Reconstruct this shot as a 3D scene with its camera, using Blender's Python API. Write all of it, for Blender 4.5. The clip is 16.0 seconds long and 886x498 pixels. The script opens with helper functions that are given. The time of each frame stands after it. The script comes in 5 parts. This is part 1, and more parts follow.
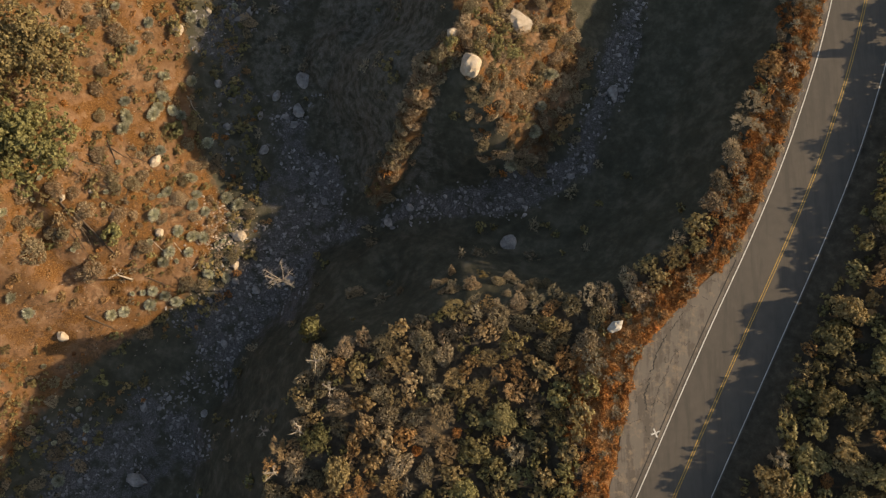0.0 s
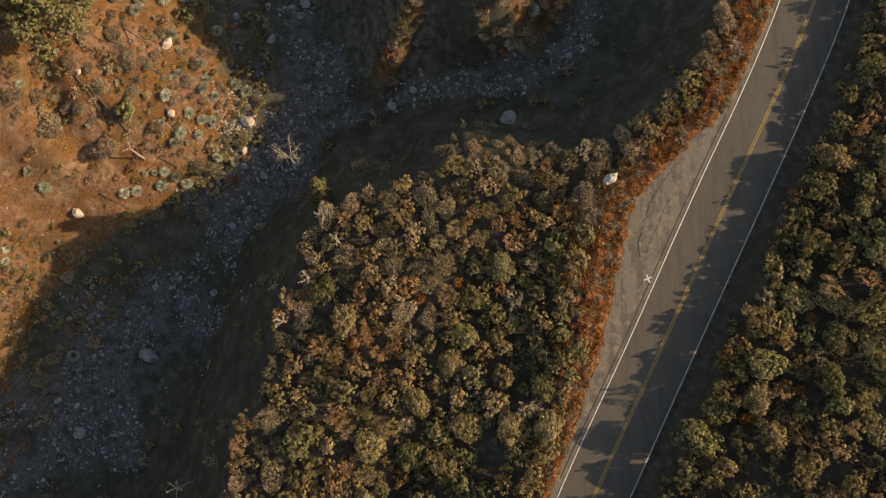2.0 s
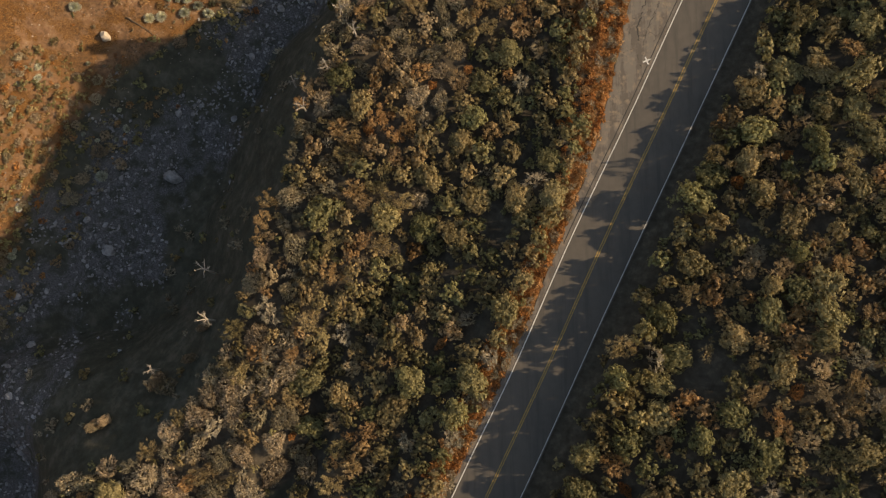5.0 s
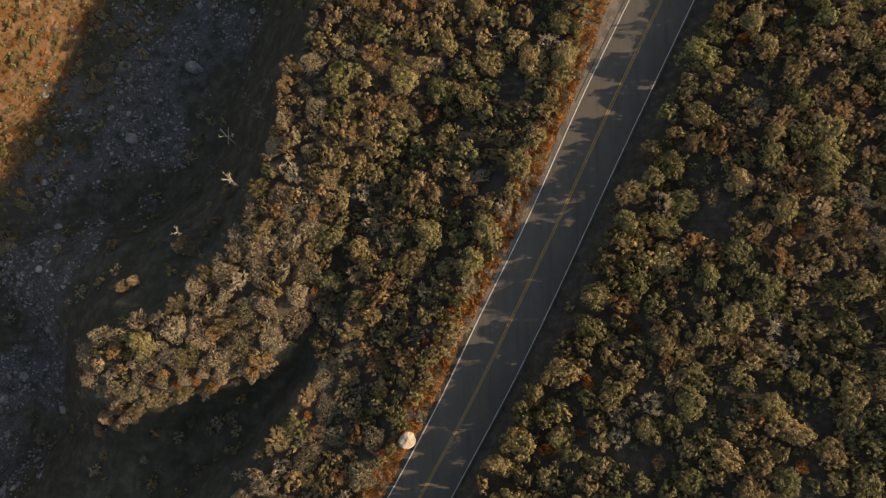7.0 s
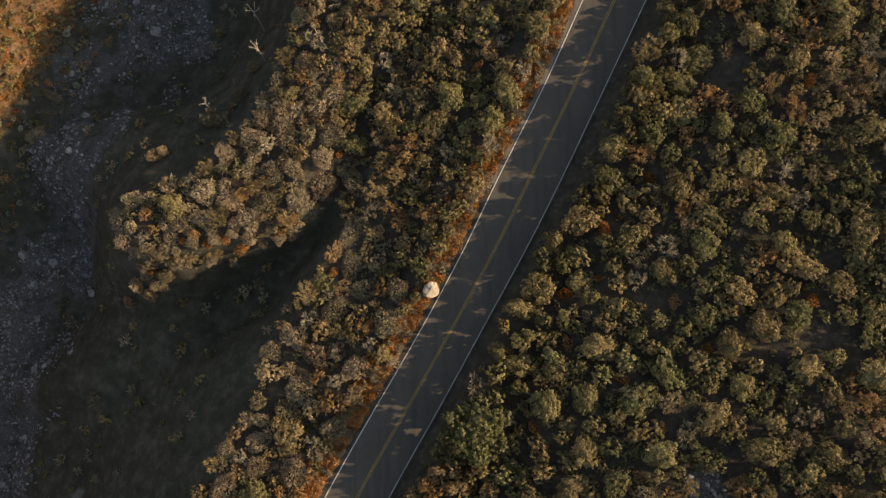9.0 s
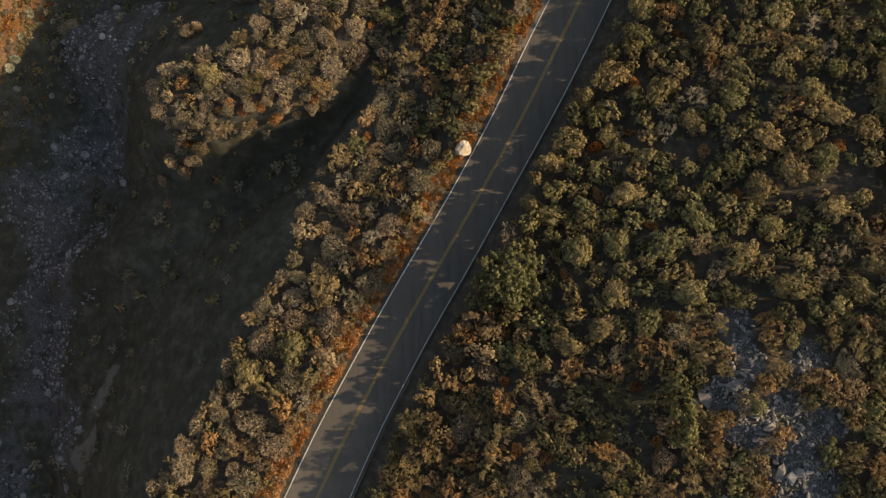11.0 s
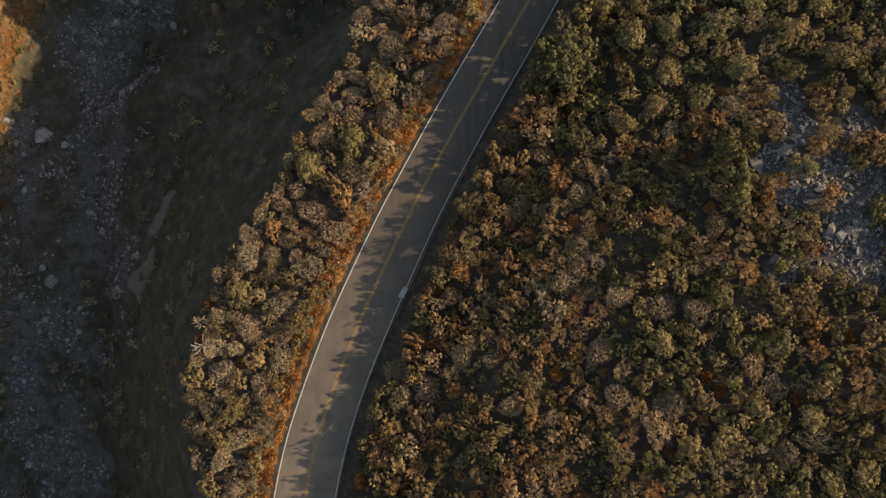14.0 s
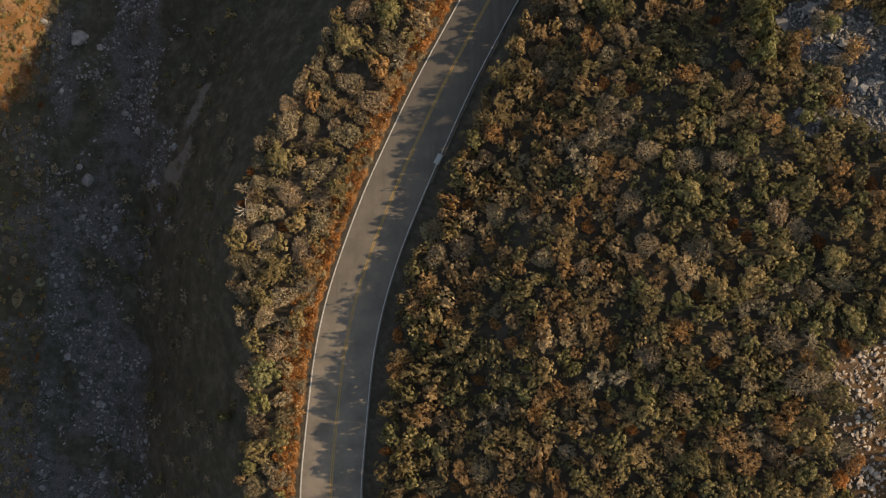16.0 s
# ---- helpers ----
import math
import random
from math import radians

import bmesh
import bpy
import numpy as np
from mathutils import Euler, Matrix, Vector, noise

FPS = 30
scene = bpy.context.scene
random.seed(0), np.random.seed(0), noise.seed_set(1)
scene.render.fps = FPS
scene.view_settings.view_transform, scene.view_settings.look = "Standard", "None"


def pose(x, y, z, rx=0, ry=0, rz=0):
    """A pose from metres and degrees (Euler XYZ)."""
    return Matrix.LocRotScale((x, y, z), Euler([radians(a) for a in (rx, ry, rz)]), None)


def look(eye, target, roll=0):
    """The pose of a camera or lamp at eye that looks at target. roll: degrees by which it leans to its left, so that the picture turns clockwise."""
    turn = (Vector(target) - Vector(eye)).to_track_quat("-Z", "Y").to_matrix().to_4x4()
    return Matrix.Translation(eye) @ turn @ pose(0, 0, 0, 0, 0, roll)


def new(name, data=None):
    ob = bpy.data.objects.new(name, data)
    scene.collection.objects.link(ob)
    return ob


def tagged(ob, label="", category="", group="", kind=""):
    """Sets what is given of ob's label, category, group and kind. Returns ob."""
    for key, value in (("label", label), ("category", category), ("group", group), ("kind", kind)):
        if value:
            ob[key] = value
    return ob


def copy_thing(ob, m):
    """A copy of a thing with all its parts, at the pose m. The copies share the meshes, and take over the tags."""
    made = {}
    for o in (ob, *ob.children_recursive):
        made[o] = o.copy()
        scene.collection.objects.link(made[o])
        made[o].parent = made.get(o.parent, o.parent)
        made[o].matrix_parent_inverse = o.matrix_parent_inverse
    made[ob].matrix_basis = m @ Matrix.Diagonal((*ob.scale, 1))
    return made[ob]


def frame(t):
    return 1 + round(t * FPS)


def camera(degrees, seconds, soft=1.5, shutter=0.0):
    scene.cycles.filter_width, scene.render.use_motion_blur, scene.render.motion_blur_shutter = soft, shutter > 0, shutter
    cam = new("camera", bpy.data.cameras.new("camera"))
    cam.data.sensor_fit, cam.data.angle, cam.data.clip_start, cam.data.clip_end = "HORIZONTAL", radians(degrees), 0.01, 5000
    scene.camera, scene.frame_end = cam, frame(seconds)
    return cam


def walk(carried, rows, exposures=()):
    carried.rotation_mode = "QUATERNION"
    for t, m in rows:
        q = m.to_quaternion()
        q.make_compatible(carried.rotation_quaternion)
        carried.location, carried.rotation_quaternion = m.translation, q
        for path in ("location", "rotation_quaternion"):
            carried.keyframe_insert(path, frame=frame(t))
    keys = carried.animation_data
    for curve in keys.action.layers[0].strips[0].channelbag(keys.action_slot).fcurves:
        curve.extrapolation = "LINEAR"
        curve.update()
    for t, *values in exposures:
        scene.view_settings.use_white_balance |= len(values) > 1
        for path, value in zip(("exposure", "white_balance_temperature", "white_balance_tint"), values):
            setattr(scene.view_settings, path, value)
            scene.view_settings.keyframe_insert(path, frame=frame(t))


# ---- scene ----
cam = camera(61.9, 16.0, 1.25)
METRES, EYE, TILT, LEAN, TURN = 146.0, 88.0, -80.0, 0.0, 0.0
ROWS = [
    (0.0, 0.0, 0.0, 0.0, 0.0, 0.0, -0.0),
    (0.5, -0.0007, -0.0068, -0.0292, -0.02, -0.12, -0.03),
    (1.0, -0.0014, -0.0136, -0.0588, -0.04, -0.22, -0.06),
    (1.5, -0.0018, -0.0203, -0.0885, -0.03, -0.32, -0.08),
    (2.0, -0.0024, -0.0274, -0.1182, -0.05, -0.45, -0.11),
    (2.5, -0.0029, -0.0345, -0.1487, -0.05, -0.57, -0.12),
    (3.0, -0.0035, -0.0417, -0.1796, -0.03, -0.68, -0.14),
    (3.5, -0.0044, -0.0491, -0.2097, 0.01, -0.87, -0.13),
    (4.0, -0.0059, -0.0566, -0.2401, 0.04, -1.03, -0.12),
    (6.5, -0.02, -0.0951, -0.3922, 0.16, -1.79, -0.11),
    (7.0, -0.0241, -0.1032, -0.4222, 0.15, -1.96, -0.11),
    (7.5, -0.0278, -0.1112, -0.4528, 0.2, -2.08, -0.12),
    (8.0, -0.032, -0.1187, -0.4834, 0.22, -2.2, -0.12),
    (8.5, -0.0368, -0.125, -0.5133, 0.25, -2.4, -0.08),
    (9.0, -0.0423, -0.1306, -0.544, 0.29, -2.54, -0.07),
    (11.5, -0.0765, -0.1571, -0.6953, 0.56, -3.28, 0.01),
    (12.0, -0.0845, -0.1625, -0.7249, 0.59, -3.44, 0.03),
    (12.5, -0.0923, -0.1682, -0.7548, 0.64, -3.59, 0.04),
    (13.0, -0.1, -0.174, -0.7847, 0.71, -3.72, 0.06),
    (13.5, -0.1085, -0.1797, -0.8144, 0.73, -3.87, 0.08),
    (14.0, -0.1164, -0.1865, -0.8436, 0.8, -4.06, 0.1),
    (14.5, -0.1237, -0.195, -0.8729, 0.86, -4.19, 0.09),
    (15.0, -0.1316, -0.2037, -0.9014, 0.91, -4.38, 0.11),
    (15.5, -0.1387, -0.2127, -0.9302, 0.96, -4.54, 0.1),
    (16.0, -0.1455, -0.2218, -0.9592, 1.0, -4.7, 0.1),
]
walk(cam, [(t, pose(0, 0, EYE, TILT, LEAN, TURN) @ pose(METRES * x, METRES * y, METRES * z, 90 + pitch, roll, yaw)) for t, x, y, z, yaw, pitch, roll in ROWS],
     exposures=[(0.0, 0.65, 8400, 10), (16.0, 0.65, 8400, 10)])

# ---- world, sun ----
SUN_EL, SUN_AZ = 23.0, 87.0          # degrees above the horizon; from +y towards +x
world = bpy.data.worlds.new("world")
scene.world = world
world.use_nodes = True
wn = world.node_tree.nodes
wsky = wn.new("ShaderNodeTexSky")
wsky.sky_type, wsky.sun_disc = "NISHITA", False
wsky.sun_elevation, wsky.sun_rotation = radians(SUN_EL), radians(SUN_AZ)
wn["Background"].inputs["Strength"].default_value = 0.122
world.node_tree.links.new(wsky.outputs["Color"], wn["Background"].inputs["Color"])
sun = new("sun", bpy.data.lights.new("sun", "SUN"))
sun.data.energy, sun.data.angle, sun.data.color = 3.85, radians(0.55), (1.0, 0.85, 0.665)
to_sun = Vector((math.sin(radians(SUN_AZ)) * math.cos(radians(SUN_EL)), math.cos(radians(SUN_AZ)) * math.cos(radians(SUN_EL)), math.sin(radians(SUN_EL))))
sun.matrix_world = look(to_sun * 200, (0, 0, 0))

rng = np.random.default_rng(7)


# ---- materials ----
def material(name, build):
    m = bpy.data.materials.new(name)
    m.use_nodes = True
    nt = m.node_tree
    bsdf = nt.nodes["Principled BSDF"]
    build(nt, bsdf)
    return m


def node(nt, kind, **inputs):
    n = nt.nodes.new(kind)
    for k, v in inputs.items():
        n.inputs[k.replace("_", " ")].default_value = v
    return n


def tex_noise(nt, scale, detail=4.0, rough=0.6, coords=None):
    n = node(nt, "ShaderNodeTexNoise", Scale=scale, Detail=detail, Roughness=rough)
    if coords is None:
        geo = nt.nodes.new("ShaderNodeNewGeometry")
        coords = geo.outputs["Position"]
    nt.links.new(coords, n.inputs["Vector"])
    return n.outputs["Fac"]


def ramp(nt, fac, stops):
    r = nt.nodes.new("ShaderNodeValToRGB")
    el = r.color_ramp.elements
    while len(el) < len(stops):
        el.new(0.5)
    for e, (p, c) in zip(el, stops):
        e.position, e.color = p, (*c, 1)
    nt.links.new(fac, r.inputs["Fac"])
    return r.outputs["Color"]


def mix(nt, fac, a, b, how="MIX"):
    m = nt.nodes.new("ShaderNodeMix")
    m.data_type, m.blend_type = "RGBA", how
    for sock, v in ((m.inputs[0], fac), (m.inputs[6], a), (m.inputs[7], b)):
        if isinstance(v, (int, float)):
            sock.default_value = v
        elif isinstance(v, tuple):
            sock.default_value = (*v, 1)
        else:
            nt.links.new(v, sock)
    return m.outputs[2]


def calc(nt, how, a, b=0.0, clamp=False):
    m = nt.nodes.new("ShaderNodeMath")
    m.operation, m.use_clamp = how, clamp
    for sock, v in zip(m.inputs, (a, b)):
        if isinstance(v, (int, float)):
            sock.default_value = v
        else:
            nt.links.new(v, sock)
    return m.outputs[0]


def attr(nt, name):
    a = nt.nodes.new("ShaderNodeAttribute")
    a.attribute_name = name
    return a.outputs["Fac"]


def bump(nt, bsdf, fac, strength, distance):
    b = node(nt, "ShaderNodeBump", Strength=strength, Distance=distance)
    nt.links.new(fac, b.inputs["Height"])
    nt.links.new(b.outputs["Normal"], bsdf.inputs["Normal"])


def ground_nodes(nt, bsdf):
    big, mid, fine = tex_noise(nt, 0.12, 5), tex_noise(nt, 0.9, 6, 0.65), tex_noise(nt, 6.0, 5, 0.7)
    litter = ramp(nt, mid, [(0.3, (0.04, 0.034, 0.025)), (0.55, (0.074, 0.061, 0.045)), (0.75, (0.125, 0.103, 0.078))])
    soil = ramp(nt, mid, [(0.28, (0.11, 0.06, 0.034)), (0.5, (0.205, 0.116, 0.066)), (0.72, (0.32, 0.212, 0.135))])
    grass = ramp(nt, fine, [(0.35, (0.05, 0.025, 0.009)), (0.52, (0.15, 0.068, 0.022)), (0.7, (0.27, 0.16, 0.075))])
    soil = mix(nt, ramp(nt, calc(nt, "ADD", calc(nt, "MULTIPLY", tex_noise(nt, 0.3, 6, 0.7), 0.8), calc(nt, "MULTIPLY", mid, 0.2)), [(0.45, (0, 0, 0)), (0.53, (1, 1, 1))]), soil, grass)
    soil = mix(nt, ramp(nt, big, [(0.45, (0, 0, 0)), (0.62, (1, 1, 1))]), soil, mix(nt, 0.6, soil, (0.15, 0.085, 0.045)))
    twigs = ramp(nt, tex_noise(nt, 2.3, 7, 0.75), [(0.47, (0, 0, 0)), (0.6, (0.8, 0.8, 0.8))])
    soil = mix(nt, mix(nt, ramp(nt, tex_noise(nt, 0.16, 4, 0.6), [(0.42, (0, 0, 0)), (0.56, (1, 1, 1))]), (0, 0, 0), twigs), soil, (0.06, 0.037, 0.022))
    gravel = ramp(nt, fine, [(0.40, (0.054, 0.05, 0.048)), (0.53, (0.11, 0.103, 0.10)), (0.66, (0.225, 0.21, 0.202))])
    gravel = mix(nt, ramp(nt, calc(nt, "ADD", calc(nt, "MULTIPLY", tex_noise(nt, 0.5, 6, 0.7), 0.75), calc(nt, "MULTIPLY", mid, 0.25)), [(0.40, (1, 1, 1)), (0.52, (0, 0, 0))]), gravel, (0.05, 0.05, 0.037))
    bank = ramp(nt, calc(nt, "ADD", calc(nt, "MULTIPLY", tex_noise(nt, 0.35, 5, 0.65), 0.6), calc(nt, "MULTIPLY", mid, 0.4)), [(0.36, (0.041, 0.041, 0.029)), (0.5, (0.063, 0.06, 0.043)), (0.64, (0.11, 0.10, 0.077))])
    rust = ramp(nt, fine, [(0.3, (0.13, 0.052, 0.02)), (0.47, (0.30, 0.13, 0.045)), (0.63, (0.46, 0.28, 0.14))])

    def zone(name, lo=0.35, hi=0.65):
        f = calc(nt, "ADD", attr(nt, name), calc(nt, "MULTIPLY", calc(nt, "SUBTRACT", mid, 0.5), 0.9))
        return ramp(nt, f, [(lo, (0, 0, 0)), (hi, (1, 1, 1))])
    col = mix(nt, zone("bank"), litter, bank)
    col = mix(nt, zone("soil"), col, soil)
    col = mix(nt, zone("gravel"), col, gravel)
    col = mix(nt, zone("rust"), col, rust)
    col = mix(nt, zone("sand"), col, ramp(nt, fine, [(0.35, (0.10, 0.092, 0.078)), (0.55, (0.17, 0.155, 0.135)), (0.7, (0.27, 0.25, 0.22))]))
    nt.links.new(col, bsdf.inputs["Base Color"])
    bsdf.inputs["Roughness"].default_value = 0.95
    bsdf.inputs["Specular IOR Level"].default_value = 0.15
    bump(nt, bsdf, calc(nt, "ADD", calc(nt, "MULTIPLY", mid, 0.5), calc(nt, "MULTIPLY", fine, 0.2)), 1.0, 0.28)


def asphalt_nodes(light, dark, crack):
    def build(nt, bsdf):
        fine, mid, big = tex_noise(nt, 30.0, 3, 0.8), tex_noise(nt, 1.1, 5, 0.6), tex_noise(nt, 0.18, 4)
        col = mix(nt, mid, dark, light)
        col = mix(nt, ramp(nt, big, [(0.4, (0, 0, 0)), (0.65, (1, 1, 1))]), col, mix(nt, 0.4, col, light))
        col = mix(nt, calc(nt, "MULTIPLY", fine, 0.35), col, dark)
        geo2, along = nt.nodes.new("ShaderNodeNewGeometry"), nt.nodes.new("ShaderNodeMapping")
        along.inputs["Rotation"].default_value = (0, 0, radians(26))
        along.inputs["Scale"].default_value = (1.1, 0.07, 1)
        nt.links.new(geo2.outputs["Position"], along.inputs["Vector"])
        streak = tex_noise(nt, 1.0, 5, 0.65, along.outputs["Vector"])
        col = mix(nt, ramp(nt, streak, [(0.48, (0, 0, 0)), (0.66, (0.75, 0.75, 0.75))]), col, dark)
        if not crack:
            # surface turns paler southwards from the bend, more so in patches
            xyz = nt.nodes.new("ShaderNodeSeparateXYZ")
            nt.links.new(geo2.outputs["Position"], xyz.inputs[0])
            pale_south = calc(nt, "MULTIPLY", calc(nt, "ADD", xyz.outputs["Y"], 104.0), -1.0 / 50.0, True)
            pale_south = calc(nt, "MULTIPLY", pale_south, ramp(nt, tex_noise(nt, 0.3, 5, 0.65), [(0.38, (0.45, 0.45, 0.45)), (0.6, (1, 1, 1))]))
            col = mix(nt, pale_south, col, (0.215, 0.18, 0.145))
        if crack:
            worn = ramp(nt, calc(nt, "ADD", calc(nt, "MULTIPLY", streak, 0.55), calc(nt, "MULTIPLY", tex_noise(nt, 0.55, 6, 0.7), 0.45)), [(0.47, (0, 0, 0)), (0.53, (0.85, 0.85, 0.85))])
            col = mix(nt, worn, col, (0.105, 0.088, 0.073))
            dust = ramp(nt, tex_noise(nt, 0.9, 6, 0.7), [(0.52, (0, 0, 0)), (0.68, (0.8, 0.8, 0.8))])
            col = mix(nt, dust, col, (0.27, 0.20, 0.14))
            v = node(nt, "ShaderNodeTexVoronoi", Scale=0.35)
            v.feature = "DISTANCE_TO_EDGE"
            geo = nt.nodes.new("ShaderNodeNewGeometry")
            warp = nt.nodes.new("ShaderNodeTexNoise")
            warp.inputs["Scale"].default_value = 0.8
            nt.links.new(geo.outputs["Position"], warp.inputs["Vector"])
            add = nt.nodes.new("ShaderNodeVectorMath")
            add.operation = "ADD"
            nt.links.new(geo.outputs["Position"], add.inputs[0])
            nt.links.new(warp.outputs["Color"], add.inputs[1])
            nt.links.new(add.outputs[0], v.inputs["Vector"])
            line = ramp(nt, v.outputs["Distance"], [(0.0, (1, 1, 1)), (0.012, (0, 0, 0))])
            line = mix(nt, ramp(nt, mid, [(0.5, (0, 0, 0)), (0.6, (1, 1, 1))]), (0, 0, 0), line)
            col = mix(nt, line, col, (0.03, 0.028, 0.025))
        nt.links.new(col, bsdf.inputs["Base Color"])
        bsdf.inputs["Roughness"].default_value = 0.85
        bsdf.inputs["Specular IOR Level"].default_value = 0.25
        bump(nt, bsdf, fine, 0.4, 0.02)
    return build


def paint_nodes(col, worn):
    def build(nt, bsdf):
        f = tex_noise(nt, 5.0, 5, 0.75)
        c = mix(nt, ramp(nt, f, [(0.36, (0, 0, 0)), (0.52, (1, 1, 1))]), worn, col)
        nt.links.new(c, bsdf.inputs["Base Color"])
        bsdf.inputs["Roughness"].default_value = 0.6
    return build


def leaf_nodes(stops):
    """Foliage: one hue per plant, small changes from leaf to leaf."""
    def build(nt, bsdf):
        info, geo = nt.nodes.new("ShaderNodeObjectInfo"), nt.nodes.new("ShaderNodeNewGeometry")
        plant = calc(nt, "FRACT", calc(nt, "ADD", info.outputs["Random"], attr(nt, "tint")))
        patch = tex_noise(nt, 0.35, 3, 0.5)
        f = calc(nt, "ADD", calc(nt, "MULTIPLY", plant, 0.75), calc(nt, "MULTIPLY", patch, 0.25))
        col = ramp(nt, f, stops)
        grain = ramp(nt, tex_noise(nt, 3.2, 4, 0.65), [(0.3, (0.5, 0.5, 0.5)), (0.7, (1.45, 1.45, 1.45))])
        col = mix(nt, 1.0, col, grain, "MULTIPLY")
        leaf = calc(nt, "ADD", calc(nt, "MULTIPLY", geo.outputs["Random Per Island"], 0.5), 0.75)
        shade = calc(nt, "ADD", calc(nt, "MULTIPLY", calc(nt, "FRACT", calc(nt, "MULTIPLY", plant, 7.31)), 0.55), 0.74)
        leaf = calc(nt, "MULTIPLY", leaf, shade)
        sc = nt.nodes.new("ShaderNodeVectorMath")
        sc.operation = "SCALE"
        nt.links.new(col, sc.inputs[0])
        nt.links.new(leaf, sc.inputs["Scale"])
        nt.links.new(sc.outputs[0], bsdf.inputs["Base Color"])
        bsdf.inputs["Roughness"].default_value = 0.7
        bsdf.inputs["Specular IOR Level"].default_value = 0.2
        thin = nt.nodes.new("ShaderNodeBsdfTranslucent")
        nt.links.new(sc.outputs[0], thin.inputs["Color"])
        both = nt.nodes.new("ShaderNodeMixShader")
        both.inputs["Fac"].default_value = 0.35
        nt.links.new(bsdf.outputs[0], both.inputs[1])
        nt.links.new(thin.outputs[0], both.inputs[2])
        nt.links.new(both.outputs[0], nt.nodes["Material Output"].inputs["Surface"])
    return build


def rock_nodes(stops, scale=1.3):
    def build(nt, bsdf):
        a, b = tex_noise(nt, scale, 7, 0.65), tex_noise(nt, scale * 9, 4, 0.7)
        info, geo = nt.nodes.new("ShaderNodeObjectInfo"), nt.nodes.new("ShaderNodeNewGeometry")
        f = calc(nt, "ADD", calc(nt, "MULTIPLY", a, 0.75), calc(nt, "MULTIPLY", b, 0.25))
        f = calc(nt, "ADD", f, calc(nt, "MULTIPLY", calc(nt, "SUBTRACT", geo.outputs["Random Per Island"], 0.5), 0.25))
        nt.links.new(ramp(nt, f, stops), bsdf.inputs["Base Color"])
        bsdf.inputs["Roughness"].default_value = 0.9
        bsdf.inputs["Specular IOR Level"].default_value = 0.2
        bump(nt, bsdf, f, 0.8, 0.12)
    return build


def bark_nodes(a, b):
    def build(nt, bsdf):
        nt.links.new(mix(nt, tex_noise(nt, 7.0, 4), a, b), bsdf.inputs["Base Color"])
        bsdf.inputs["Roughness"].default_value = 0.9
    return build


GROUND = material("ground", ground_nodes)
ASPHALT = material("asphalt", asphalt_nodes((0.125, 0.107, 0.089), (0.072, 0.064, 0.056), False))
APRON = material("apron_asphalt", asphalt_nodes((0.20, 0.168, 0.138), (0.125, 0.107, 0.09), True))
WHITE_PAINT = material("white_paint", paint_nodes((0.62, 0.60, 0.56), (0.30, 0.28, 0.25)))
YELLOW_PAINT = material("yellow_paint", paint_nodes((0.46, 0.27, 0.04), (0.18, 0.13, 0.05)))
OLIVE = material("olive_leaves", leaf_nodes([(0.15, (0.20, 0.183, 0.082)), (0.4, (0.265, 0.218, 0.105)), (0.62, (0.32, 0.235, 0.115)), (0.85, (0.225, 0.207, 0.092))]))
TAN = material("tan_leaves", leaf_nodes([(0.15, (0.23, 0.185, 0.088)), (0.4, (0.32, 0.235, 0.122)), (0.62, (0.34, 0.195, 0.085)), (0.85, (0.36, 0.275, 0.165))]))
GREY = material("grey_twigs", leaf_nodes([(0.2, (0.26, 0.22, 0.145)), (0.5, (0.36, 0.30, 0.21)), (0.8, (0.30, 0.25, 0.175))]))
FEATHER = material("feathery_leaves", leaf_nodes([(0.2, (0.275, 0.228, 0.142)), (0.5, (0.36, 0.29, 0.195)), (0.8, (0.35, 0.26, 0.17))]))
RUST = material("rust_leaves", leaf_nodes([(0.2, (0.30, 0.125, 0.042)), (0.45, (0.44, 0.205, 0.072)), (0.65, (0.40, 0.25, 0.125)), (0.85, (0.48, 0.215, 0.07))]))
GREEN = material("green_leaves", leaf_nodes([(0.2, (0.205, 0.197, 0.09)), (0.5, (0.25, 0.23, 0.10)), (0.8, (0.22, 0.213, 0.105))]))
YUCCA = material("yucca_blades", leaf_nodes([(0.2, (0.46, 0.46, 0.36)), (0.5, (0.56, 0.55, 0.43)), (0.8, (0.50, 0.48, 0.35))]))
BARK = material("bark", bark_nodes((0.10, 0.075, 0.055), (0.18, 0.14, 0.11)))
OLD_BARK = material("old_bark", bark_nodes((0.05, 0.034, 0.022), (0.11, 0.075, 0.05)))
DEADWOOD = material("dead_wood", bark_nodes((0.30, 0.25, 0.20), (0.46, 0.40, 0.33)))
GRANITE = material("granite", rock_nodes([(0.3, (0.09, 0.083, 0.077)), (0.5, (0.19, 0.175, 0.163)), (0.72, (0.38, 0.355, 0.33))]))
PALE_ROCK = material("pale_rock", rock_nodes([(0.3, (0.23, 0.17, 0.12)), (0.5, (0.40, 0.325, 0.245)), (0.7, (0.54, 0.45, 0.36))]))
CHALK = material("white_rock", rock_nodes([(0.3, (0.25, 0.215, 0.18)), (0.5, (0.43, 0.39, 0.34)), (0.7, (0.56, 0.52, 0.465))]))
TOE_ROCK = material("broken_pale_rock", rock_nodes([(0.3, (0.22, 0.165, 0.13)), (0.5, (0.39, 0.315, 0.255)), (0.7, (0.54, 0.455, 0.375))]))
CREEK_ROCK = material("creek_rock", rock_nodes([(0.3, (0.09, 0.083, 0.081)), (0.5, (0.19, 0.177, 0.172)), (0.7, (0.35, 0.33, 0.32))]))
CONCRETE = material("concrete", rock_nodes([(0.3, (0.30, 0.29, 0.27)), (0.6, (0.46, 0.45, 0.42)), (0.8, (0.55, 0.54, 0.51))]))


